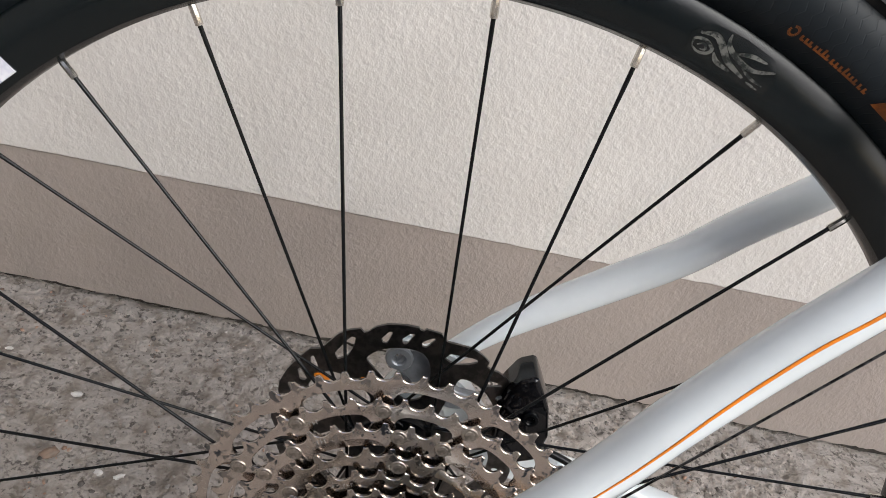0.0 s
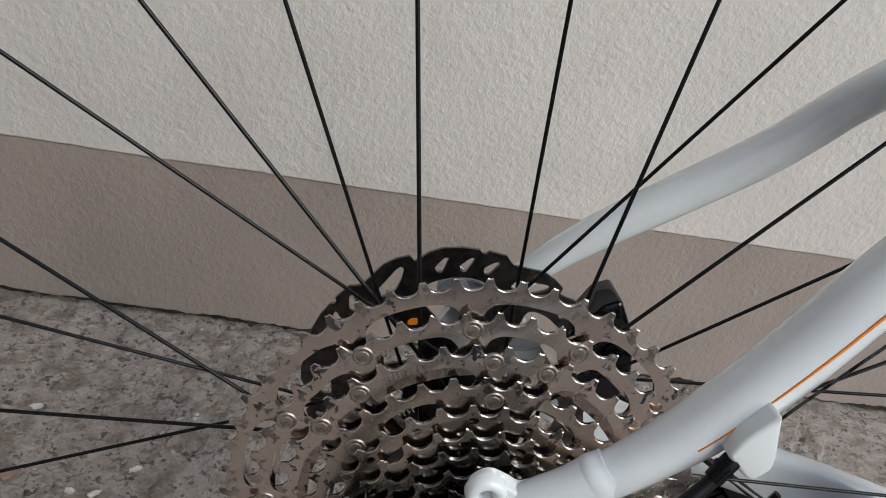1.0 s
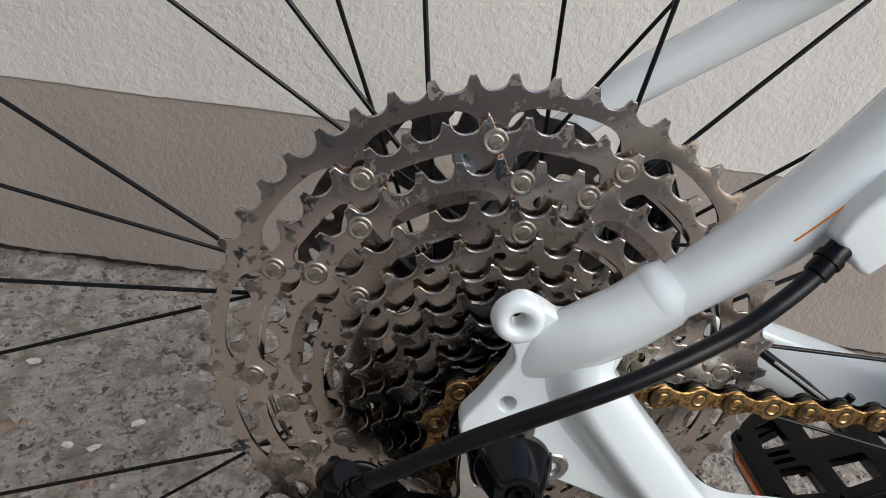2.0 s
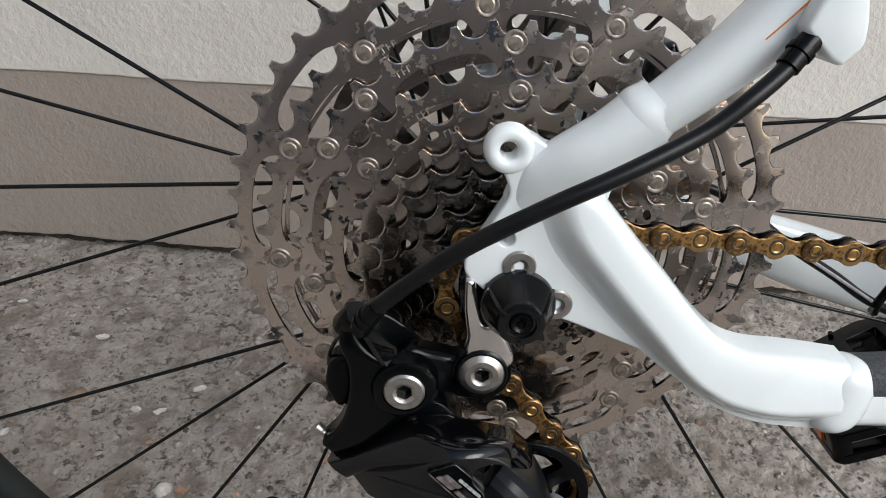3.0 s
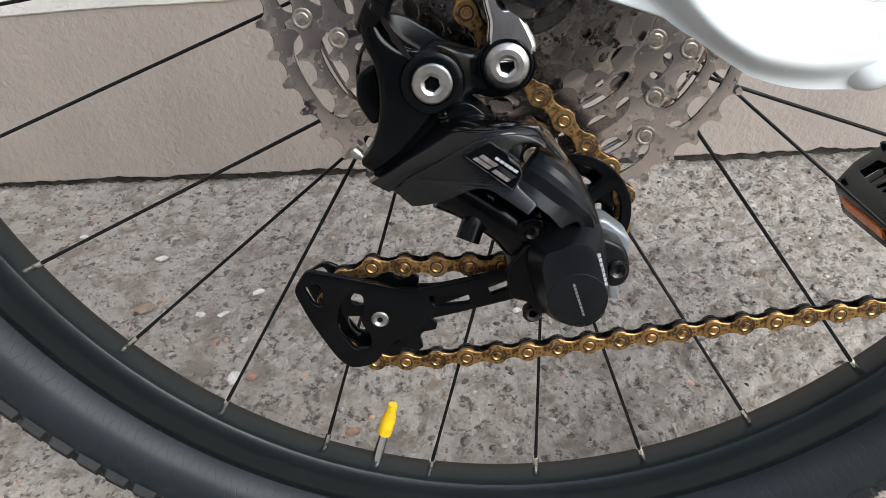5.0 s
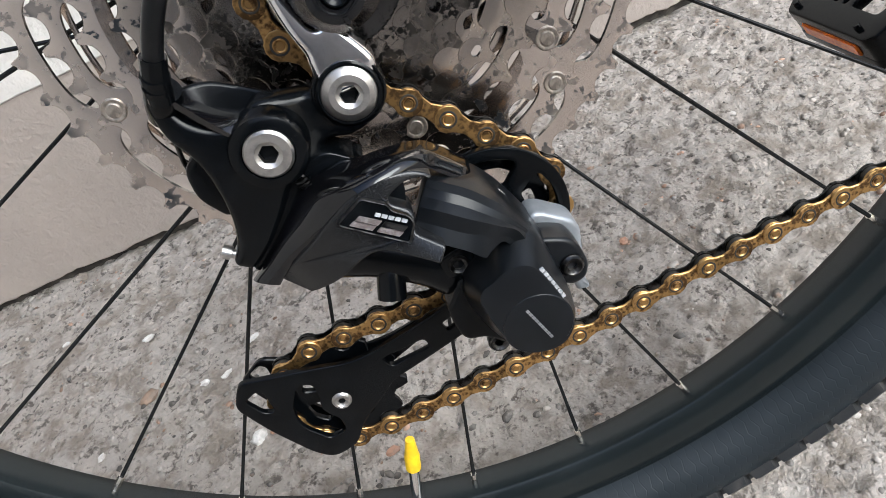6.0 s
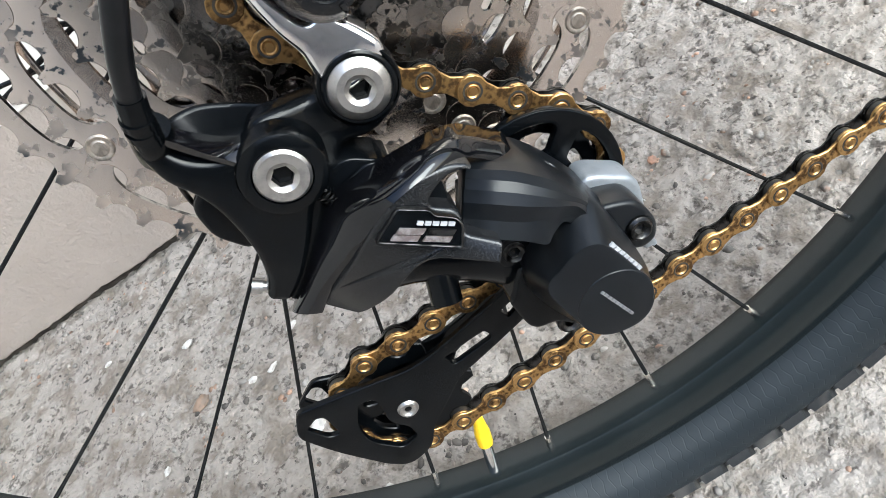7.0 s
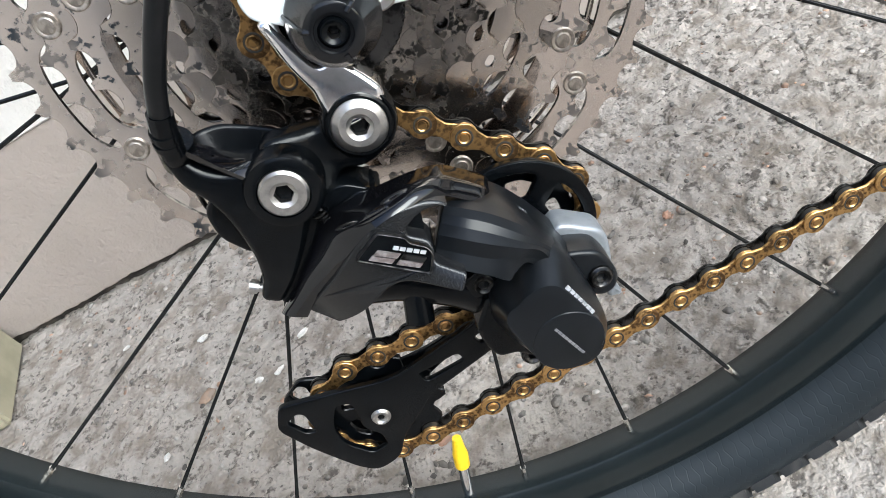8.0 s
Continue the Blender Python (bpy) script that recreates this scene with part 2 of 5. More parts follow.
def plate(bm, outline, y0, y1, holes=(), edge=0.0, mat=0, tilt=(0.0, 0.0), segs=None):
    """A plate in the wheel's plane, in mm: outline (x, z) from depth y0 (front) to y1, with holes. Its front rim is rounded by edge;
    tilt leans it: y grows by tilt for each mm of x and z."""
    segs = segs or (1 if edge < 0.45 else 3 if edge < 1.5 else 4)
    away = 1 if y1 > y0 else -1
    made, fronts, backs = [], [], []

    def ring(points, y):
        lean = tilt if callable(tilt) else (lambda x, z: x * tilt[0] + z * tilt[1])
        return [bm.verts.new(v(p[0], y + lean(p[0], p[1]), p[1])) for p in points]

    def band(r, q):
        n = len(r)
        for i in range(n):
            made.append(bm.faces.new((r[i], r[(i + 1) % n], q[(i + 1) % n], q[i])))
    for li, pts in enumerate((outline, *holes)):
        pts = [Vector((p[0], p[1])) for p in pts]
        n = len(pts)
        area = sum(pts[i].x * pts[(i + 1) % n].y - pts[(i + 1) % n].x * pts[i].y for i in range(n))
        turn = (1 if area > 0 else -1) * (1 if li == 0 else -1)
        e = edge if li == 0 else min(edge, 0.6)
        inward = []
        for i in range(n):
            t = pts[(i + 1) % n] - pts[i - 1]
            t = t.normalized() if t.length > 1e-6 else Vector((1, 0))
            inward.append(Vector((-t.y, t.x)) * turn)
        back = ring(pts, y1)
        last = back
        if e:
            for k in range(segs + 1):
                g = radians(90 * k / segs)
                cur = ring([p + w * e * (1 - math.cos(g)) for p, w in zip(pts, inward)], y0 + away * e * (1 - math.sin(g)))
                band(last, cur)
                last = cur
        else:
            cur = ring(pts, y0)
            band(last, cur)
            last = cur
        fronts.append(last)
        backs.append(back)
    for loops in (fronts, backs):
        flat = [[x.co.y for x in r] for r in loops]
        edges = []
        for r in loops:
            for i in range(len(r)):
                q = bm.edges.get((r[i], r[(i + 1) % len(r)]))
                edges.append(q or bm.edges.new((r[i], r[(i + 1) % len(r)])))
        got = bmesh.ops.triangle_fill(bm, use_beauty=True, use_dissolve=False, edges=edges, normal=(0, 1, 0))
        made += [g for g in got["geom"] if isinstance(g, bmesh.types.BMFace)]
    for f in made:
        f.material_index = mat
    return bm


def lathe(bm, profile, cx=0.0, cz=0.0, n=32, mat=0, axis=None):
    """A turned body about an axle along y: profile of (radius, y), in mm."""
    rings = []
    for r, y in profile:
        if r < 1e-6:
            rings.append([bm.verts.new(v(cx, y, cz))])
        else:
            rings.append([bm.verts.new(v(cx + r * math.cos(2 * math.pi * k / n), y, cz + r * math.sin(2 * math.pi * k / n))) for k in range(n)])
    for a, b in zip(rings, rings[1:]):
        for k in range(n):
            j = (k + 1) % n
            if len(a) == 1 and len(b) == 1:
                continue
            if len(a) == 1:
                f = bm.faces.new((a[0], b[k], b[j]))
            elif len(b) == 1:
                f = bm.faces.new((a[k], a[j], b[0]))
            else:
                f = bm.faces.new((a[k], a[j], b[j], b[k]))
            f.material_index = mat
    return bm


def spline(points, steps=8):
    """A smooth curve through the points."""
    p = [Vector(q) for q in points]
    p = [2 * p[0] - p[1]] + p + [2 * p[-1] - p[-2]]
    out = []
    for i in range(1, len(p) - 2):
        for k in range(steps):
            t = k / steps
            a, b, c, d = p[i - 1 : i + 3]
            out.append(0.5 * (2 * b + (c - a) * t + (2 * a - 5 * b + 4 * c - d) * t * t + (3 * b - a - 3 * c + d) * t ** 3))
    return out + [p[-2]]


def sweep(bm, path, section, side=(0, 1, 0), mat=0, cap=True):
    """Sweeps a section along a path of points in mm. section(t) gives (across, sideways) offsets; side is the direction kept as sideways."""
    rings, n = [], len(path)
    for i, p in enumerate(path):
        t = (path[min(i + 1, n - 1)] - path[max(i - 1, 0)]).normalized()
        s = (Vector(side) - t * t.dot(Vector(side))).normalized()
        a = s.cross(t)
        rings.append([bm.verts.new((p + a * q[0] + s * q[1]) * 0.001) for q in section(i / (n - 1))])
    m = len(rings[0])
    made = []
    for r, q in zip(rings, rings[1:]):
        for k in range(m):
            j = (k + 1) % m
            made.append(bm.faces.new((r[k], r[j], q[j], q[k])))
    if cap:
        made += [bm.faces.new(rings[0][::-1]), bm.faces.new(rings[-1])]
    for f in made:
        f.material_index = mat
    return bm


def tube(bm, points, radius, n=14, steps=8, mat=0):
    r = radius if callable(radius) else (lambda t: radius)
    side = (0, 1, 0)
    d = Vector(points[-1]) - Vector(points[0])
    if abs(d.normalized().y) > 0.8:
        side = (0, 0, 1)
    return sweep(bm, spline(points, steps), lambda t: [(r(t) * math.cos(2 * math.pi * k / n), r(t) * math.sin(2 * math.pi * k / n)) for k in range(n)], side, mat)


def box_section(w, d, r, n=4):
    """A rounded rectangle, w across and d sideways."""
    out = []
    for sx, sy, a0 in ((1, 1, 0), (-1, 1, 90), (-1, -1, 180), (1, -1, 270)):
        for k in range(n + 1):
            a = radians(a0 + 90 * k / n)
            out.append((sx * (w / 2 - r) + r * math.cos(a), sy * (d / 2 - r) + r * math.sin(a)))
    return out


def hex_bolt(name, x, z, y, r, parent, socket, mat, depth=6.0, label="", recess=4.5, chamfer=0.6, lip=0.7):
    """A bolt head with a hexagonal socket and a chamfered rim, facing out."""
    bm = bmesh.new()
    n = 36

    def ring(rr, yy, six=False):
        out = []
        for k in range(n):
            a = 2 * math.pi * k / n
            q = rr * 0.89 / math.cos((a + 0.35) % (math.pi / 3) - math.pi / 6) if six else rr
            out.append(bm.verts.new(v(x + q * math.cos(a), yy, z + q * math.sin(a))))
        return out
    rings = [ring(r, y + depth), ring(r, y + lip + 0.25), ring(r - 0.25, y + lip), ring(r - chamfer, y), ring(socket + 1.0, y), ring(socket + 0.4, y + 0.5),
             ring(socket, y + 0.7, True), ring(socket, y + max(recess, 0.9), True)]
    # socket walls darker than BOLT, floor black: the hole's shade as colour
    for i, (a, b) in enumerate(zip(rings, rings[1:])):
        for k in range(n):
            bm.faces.new((a[k], a[(k + 1) % n], b[(k + 1) % n], b[k])).material_index = 1 if i == 6 else 0
    bm.faces.new(rings[-1]).material_index = 2
    return part(name, bm, mat, parent, label, 25, (SOCKET, BLACK))


def loft(bm, rows, closed=False, mat=0):
    """Skins rows of points in mm; closed: each row is a ring."""
    made = [[bm.verts.new(Vector(q) * 0.001) for q in row] for row in rows]
    for a, b in zip(made, made[1:]):
        m = len(a)
        for k in range(m if closed else m - 1):
            j = (k + 1) % m
            bm.faces.new((a[k], a[j], b[j], b[k])).material_index = mat
    return made


def closed_spline(points, steps=4):
    """A smooth closed outline through (x, z) points."""
    p, n, out = [Vector(q) for q in points], len(points), []
    for i in range(n):
        a, b, c, d = p[i - 1], p[i], p[(i + 1) % n], p[(i + 2) % n]
        for k in range(steps):
            t = k / steps
            out.append(0.5 * (2 * b + (c - a) * t + (2 * a - 5 * b + 4 * c - d) * t * t + (3 * b - a - 3 * c + d) * t ** 3))
    return out


def depth_field(marks):
    """A smooth curved depth over (x, z), laid through the (x, y, z) marks as nearly as a quadric can."""
    m = np.array(marks, float)
    terms = lambda x, z: np.stack([np.ones_like(x), x, z, x * x, x * z, z * z], -1)
    k = np.linalg.lstsq(terms(m[:, 0] / 30, m[:, 2] / 30), m[:, 1], rcond=None)[0]
    return lambda x, z: float(terms(np.float64(x / 30), np.float64(z / 30)) @ k)


# ---- setting: ground, wall ----
def relief(p):
    """Height of the worn concrete: swells, lumps, and pits where the cement has broken out."""
    z = 0.0035 * noise.noise(p * 9) + 0.0022 * noise.noise(p * 37) + 0.0028 * noise.noise(p * 85) + 0.0019 * noise.noise(p * 170)
    z -= 0.010 * max(0.0, noise.noise(p * 62 + Vector((9, 3, 1))) - 0.22)
    return z - 0.006 * max(0.0, noise.noise(p * 120 + Vector((2, 7, 1))) - 0.25)


def ground():
    def spread(lo, hi, step, far):
        mid = list(np.arange(lo, hi, step))
        out, d, a, b = [], step, lo, hi
        left, right = [], []
        while b < far:
            d *= 1.35
            a, b = a - d, b + d
            left.append(a)
            right.append(b)
        return left[::-1] + mid + right
    xs, ys = spread(-0.95, 0.62, 0.0033, 400), spread(-0.1, 0.49, 0.0033, 400)
    verts, faces = [], []
    for y in ys:
        for x in xs:
            near = -1.5 < x < 1.4 and -0.8 < y < 0.7
            z = 0.0
            if near:
                p = Vector((x, y, 0))
                z = relief(p)
            verts.append((x, y, z - 0.002))
    w = len(xs)
    for j in range(len(ys) - 1):
        for i in range(w - 1):
            faces.append((j * w + i, j * w + i + 1, (j + 1) * w + i + 1, (j + 1) * w + i))
    me = bpy.data.meshes.new("ground")
    me.from_pydata(verts, [], faces)
    me.materials.append(CONCRETE)
    me.shade_smooth()
    ob = new("ground", me)
    return tagged(ob, "rough grey-brown concrete ground with exposed aggregate", "ground", kind="structure")


ground()


def stones():
    """The aggregate that stands proud of the concrete."""
    rng = random.Random(4)
    base = bmesh.new()
    bmesh.ops.create_icosphere(base, subdivisions=1, radius=1)
    bv = np.array([x.co[:] for x in base.verts])
    bf = [[x.index for x in f.verts] for f in base.faces]
    base.free()
    verts, faces = [], []
    for i in range(7500):
        x, y = rng.uniform(-0.95, 0.6), rng.uniform(-0.3, 0.46)
        s = 0.0009 + 0.0030 * rng.random() ** 3
        jit = 1 + 0.35 * (np.random.rand(len(bv), 1) - 0.5)
        a = rng.uniform(0, 6.28)
        q = bv * jit * np.array([s * rng.uniform(0.8, 1.7), s, s * 0.55])
        c, t = math.cos(a), math.sin(a)
        p = Vector((x, y, 0))
        z = relief(p) - 0.0022
        q = np.stack([q[:, 0] * c - q[:, 1] * t + x, q[:, 0] * t + q[:, 1] * c + y, q[:, 2] + z], 1)
        k = len(verts)
        verts.extend(q.tolist())
        faces.extend([[k + n for n in f] for f in bf])
    me = bpy.data.meshes.new("aggregate")
    me.from_pydata(verts, [], faces)
    me.materials.append(AGGREGATE)
    me.shade_smooth()
    return tagged(new("aggregate", me), "mixed grey, brown and dark aggregate grains in the concrete", "gravel", kind="stuff")


stones()


def pebble(x, y, sx, sy, turn, mat, label, seed):
    bm = bmesh.new()
    bmesh.ops.create_icosphere(bm, subdivisions=3, radius=1)
    for p in bm.verts:
        k = 1 + 0.40 * noise.noise(p.co * 1.6 + Vector((seed, 0, 0))) + 0.22 * noise.noise(p.co * 5 + Vector((seed, 2, 0)))
        p.co = Vector((p.co.x * sx, p.co.y * sy, p.co.z * min(sx, sy) * 0.5)) * k
    ob = part("pebble", bm, mat, smooth=60)
    ob.matrix_basis = pose(x, y, -0.0005, 0, 0, turn)
    return tagged(ob, label, "pebble", "pebbles set in the concrete")


for x, y, sx, sy, turn, mat, label in (
        (-0.3303, 0.2882, 0.0085, 0.0055, 20, QUARTZ, "small white quartz pebble set in the concrete"),
        (-0.2176, 0.2309, 0.0085, 0.0045, 30, QUARTZ, "long white quartz chip set in the concrete"),
        (-0.2647, 0.1988, 0.006, 0.0045, 0, QUARTZ, "small white quartz chip set in the concrete"),
        (-0.243, 0.199, 0.008, 0.004, 35, QUARTZ, "long white quartz chip set in the concrete"),
        (-0.213, 0.1168, 0.0095, 0.0085, 60, QUARTZ, "round white pebble set in the concrete"),
        (-0.198, 0.118, 0.006, 0.005, 10, BRICKRED, "small reddish stone beside the round white pebble"),
        (-0.1064, 0.0583, 0.008, 0.005, 15, BRICKRED, "small brick-red stone set in the concrete"),
        (-0.3205, 0.2086, 0.013, 0.009, 40, RUST, "flat rust-brown stone set in the concrete"),
        (-0.43, 0.33, 0.006, 0.004, 10, QUARTZ, "small white quartz chip set in the concrete"),
        (-0.36, 0.16, 0.006, 0.004, 70, QUARTZ, "small white quartz chip set in the concrete"),
        (-0.17, 0.035, 0.007, 0.005, 70, QUARTZ, "small pale pebble set in the concrete"),
        (-0.09, 0.16, 0.005, 0.004, 20, BRICKRED, "small reddish stone set in the concrete"),
        (0.03, 0.2, 0.006, 0.004, 20, QUARTZ, "small pale pebble set in the concrete"),
        (0.12, 0.17, 0.006, 0.005, 50, BRICKRED, "small reddish stone set in the concrete")):
    pebble(x, y, sx * 0.72, sy * 0.72, turn, mat, label, x * 50)

WALL_AT = pose(0, 0.4626, 0, 0, 0, 3.02)


def wall():
    """A rendered wall: a brown plinth coat, a pale coat over it above a hand-cut edge, and a dark open joint at its foot."""
    us = [-6, -3, -1.6] + list(np.arange(-1.2, 1.2, 0.006)) + [1.6, 3, 6]

    def slab(name, low, high, front, mat, label):
        bm = bmesh.new()
        cols = []
        for u in us:
            lo, hi = low(u), high(u)
            cols.append([bm.verts.new((u, f, z)) for f, z in ((0.2, lo), (front + 0.0015, lo), (front, lo + 0.0015), (front, hi), (0.2, hi))])
        for a, b in zip(cols, cols[1:]):
            for k in range(5):
                bm.faces.new((a[k], a[(k + 1) % 5], b[(k + 1) % 5], b[k]))
        bm.faces.new(cols[0])
        bm.faces.new(cols[-1])
        ob = part(name, bm, mat, smooth=0)
        ob.matrix_basis = WALL_AT
        return tagged(ob, label, "wall", kind="structure")

    nz = lambda u, s, o: noise.noise(Vector((u * s, o, 0)))
    foot = lambda u: 0.0095 + 0.0045 * nz(u, 14, 1) + 0.003 * nz(u, 60, 2) + 0.002 * nz(u, 140, 7) + (0.004 * max(0, nz(u, 22, 5)))
    edge = lambda u: 0.2245 + 0.0355 * u + 0.0012 * nz(u, 9, 3) + 0.0010 * nz(u, 50, 4)
    slab("wall_plinth", foot, lambda u: edge(u) + 0.05, 0.0, WALLLOW, "brown-painted rendered plinth of the wall")
    slab("wall_north", edge, lambda u: 3.0, -0.0022, WALLUP, "pale beige rough-rendered house wall above a brown plinth")
    slab("wall_footing", lambda u: -0.02, lambda u: foot(u) + 0.01, 0.011, GAPDARK, "dark dirty joint between wall and concrete")


wall()


def unseen_wall(name, x, y, turn, length, height, label):
    """Plain walls out of view, added to block and bounce light behind the camera."""
    bm = bmesh.new()
    bmesh.ops.create_cube(bm, size=1)
    for p in bm.verts:
        p.co = Vector((p.co.x * length, p.co.y * 0.25, (p.co.z + 0.5) * height))
    ob = part(name, bm, UNSEENWALL, smooth=0)
    ob.matrix_basis = pose(x, y, -0.01, 0, 0, turn)
    tagged(ob, label, "wall", kind="structure")


# both unseen: one behind for reflections, one on the left to dim that side
unseen_wall("wall_south", -0.9, -3.6, 0, 6.0, 2.2, "unseen dull brown wall added behind the camera to shape light")
unseen_wall("wall_west", -1.15, -1.58, 90, 3.8, 2.8, "unseen dull brown side wall added to dim the left")


def board():
    bm = bmesh.new()
    bmesh.ops.create_cube(bm, size=1)
    for p in bm.verts:
        p.co = Vector((p.co.x * 0.30, p.co.y * 0.13, p.co.z * 0.06))
    bmesh.ops.bevel(bm, geom=bm.edges[:], offset=0.004, segments=2, affect="EDGES")
    ob = part("timber_block", bm, KHAKI)
    ob.matrix_basis = pose(-0.728, 0.335, 0.0302, 0, 0, 10)
    tagged(ob, "khaki timber block lying on the concrete beside the wall", "block")


board()

# ---- the bicycle, built about its rear axle: x ahead, y away from the drive side, z up, in mm; it leans towards the wall ----
bicycle = new("bicycle")
bicycle.matrix_basis = Matrix(((0.99985, 0.00264, -0.01719, 0), (0.0, 0.98837, 0.15208, 0), (0.01739, -0.15205, 0.98822, 0.3532), (0, 0, 0, 1)))
tagged(bicycle, "white mountain bike with gold chain leaning towards the wall", "bicycle")
HUB = 2.0


# wheel
def rear_wheel():
    bm = bmesh.new()
    lathe(bm, [(274.6, -4), (274.6, 4), (276.2, 8.5), (280, 11.5), (286, 12.6), (296, 13.4), (298.5, 13.2), (299, 12.2), (298, 11), (290, 9),
               (288, 0), (290, -9), (298, -11), (299, -11.6), (298.6, -12.3), (297.4, -12.8), (291, -13.6), (286, -12.9), (280, -11.5), (276.2, -8.5), (274.6, -4)], 0, 0, 168)
    bmesh.ops.remove_doubles(bm, verts=bm.verts[:], dist=1e-6)
    rim = part("rear_wheel", bm, RIMBLACK, bicycle, "black alloy rim with black spokes", 30)
    # tyre
    prof = []
    for k in range(33):
        a = radians(-128 + 256 * k / 32)
        prof.append((319.0 + 23.5 * math.cos(a), 26.5 * math.sin(a)))
    prof += [(297.5, 10.0), (297.5, -10.0), prof[0]]
    bm = bmesh.new()
    lathe(bm, prof, 0, 0, 180)
    bmesh.ops.remove_doubles(bm, verts=bm.verts[:], dist=1e-6)
    tyre = part("tyre", bm, TYRE, rim, "worn black knobbly tyre with honeycomb sidewall", 40)
    # knobs
    bm = bmesh.new()
    rng = random.Random(2)
    for row, (ang, count, half, deep) in enumerate(((-62, 124, 3.4, 4.2), (62, 124, 3.4, 4.2), (-36, 124, 3.6, 4.0), (36, 124, 3.6, 4.0), (-11, 124, 3.8, 3.8), (11, 124, 3.8, 3.8))):
        for i in range(count):
            th = 2 * math.pi * (i + 0.5 * (row // 2 % 2)) / count
            a = radians(ang)
            c, s = math.cos(a), math.sin(a)
            box = []
            for du in (-1, 1):
                for dw in (-1, 1):
                    for h in (-1.5, deep):
                        k = 1.0 if h < 0 else 0.82
                        r, y = 319 + (23.5 + h) * c - dw * half * k * s, (26.5 + h) * s + dw * half * k * c
                        t = th + du * half * 2.05 * k / 340 + dw * 0.004
                        box.append(bm.verts.new(v(r * math.cos(t), y, r * math.sin(t))))
            for f in ((0, 1, 3, 2), (4, 6, 7, 5), (0, 4, 5, 1), (2, 3, 7, 6), (1, 5, 7, 3)):
                bm.faces.new([box[q] for q in f])
    tagged(part("tread", bm, RUBBER, rim, "black rubber tread knobs", 0), kind="stuff")
    # sidewall print: plain bars
    def arc_bars(name, r0, r1, a0, a1, count, y0, y1, mat, fill, label, slope=0.0):
        bm = bmesh.new()
        for i in range(count):
            s0 = a0 + (a1 - a0) * i / count
            s1 = s0 + (a1 - a0) / count * fill
            pts = []
            for t, r in ((s0, r0), (s1, r0), (s1, r1), (s0, r1)):
                pts.append((t, r))
            front = [bm.verts.new(v(r * math.cos(radians(t)), y0 + (r - r0) / (r1 - r0) * (y1 - y0), r * math.sin(radians(t)))) for t, r in pts]
            back = [bm.verts.new(q.co + Vector((0, 0.0012, 0))) for q in front]
            bm.faces.new(front)
            for k in range(4):
                bm.faces.new((front[k], front[(k + 1) % 4], back[(k + 1) % 4], back[k]))
        return part(name, bm, mat, rim, label, 0)
    # faded print: a ring, then slim uprights of uneven height with short feet
    on_tyre = lambda r, deg, lift=0.0: (r * math.cos(radians(deg)), -22.55 - (r - 304.5) * 0.66 - lift, r * math.sin(radians(deg)))
    bm = bmesh.new()
    for k in range(20):
        a0, a1 = 2 * math.pi * k / 20, 2 * math.pi * (k + 0.8) / 20
        if 0.2 < a0 < 0.9:
            continue
        ring = [on_tyre(306.2 + q * math.sin(w), 72.75 + math.degrees(q * math.cos(w) / 306), 0.1) for q, w in ((1.15, a0), (2.15, a0), (2.15, a1), (1.15, a1))]
        bm.faces.new([bm.verts.new(v(*p)) for p in ring])
    rng = random.Random(8)
    deg = 72.05
    while deg > 65.6:
        low, top = 305.0, 306.9 + rng.choice((0, 0, 0.9))
        for quad in (((low, deg), (low, deg - 0.2), (top, deg - 0.12), (top, deg + 0.08)), ((low, deg), (low, deg - 0.34), (low + 0.75, deg - 0.34), (low + 0.75, deg))):
            bm.faces.new([bm.verts.new(v(*on_tyre(r, t, 0.1))) for r, t in quad])
        deg -= rng.choice((0.36, 0.42, 0.5))
    bm.faces.new([bm.verts.new(v(*on_tyre(r, t, 0.1))) for r, t in ((304.4, 64.5), (304.4, 62.2), (308.0, 62.2), (308.0, 64.1))])
    bmesh.ops.solidify(bm, geom=bm.faces[:], thickness=0.00025)
    part("sidewall_print", bm, FADED, rim, "faded orange print on the sidewall", 0)
    arc_bars("rim_decal", 279, 293, 134.5, 141.5, 2, -12.3, -13.7, LILAC, 0.7, "white and lilac decal on the rim")
    # glossy sticker on the rim: a long hexagon with pale swirls lying on it
    face_y = lambda r: -11.5 - (r - 280) * 1.4 / 6 if r < 286 else max(-12.9 - (r - 286) * 0.14, -13.6 - (291 - r) * 0.125)
    on_rim = lambda deg, r, lift: v(r * math.cos(radians(deg)), face_y(r) - lift, r * math.sin(radians(deg)))

    def decal(bm, outline, lift):
        fine = []
        for (a0, r0), (a1, r1) in zip(outline, outline[1:] + outline[:1]):
            fine += [(a0 + (a1 - a0) * k / 6, r0 + (r1 - r0) * k / 6) for k in range(6)]
        fine = rounded([(deg * 5, r) for deg, r in fine], 0.3, 2)
        mid = (sum(p[0] for p in fine) / len(fine) / 5, sum(p[1] for p in fine) / len(fine))
        rings = []
        for k in (1.0, 0.66, 0.33):
            rings.append([bm.verts.new(on_rim(mid[0] + (p[0] / 5 - mid[0]) * k, mid[1] + (p[1] - mid[1]) * k, lift)) for p in fine])
        n = len(fine)
        for a, b in zip(rings, rings[1:]):
            for k in range(n):
                bm.faces.new((a[k], a[(k + 1) % n], b[(k + 1) % n], b[k]))
        bm.faces.new(rings[-1])
    bm = bmesh.new()
    decal(bm, [(78.2, 288.4), (77.2, 294.4), (74.2, 295.6), (71.4, 295.2), (70.3, 289.2), (70.3, 283.0), (72.0, 280.8), (77.9, 282.2)], 0.22)
    sticker = part("rim_sticker", bm, STICKER, rim, "dark glossy sticker with grey swirls", 60)
    bm = bmesh.new()

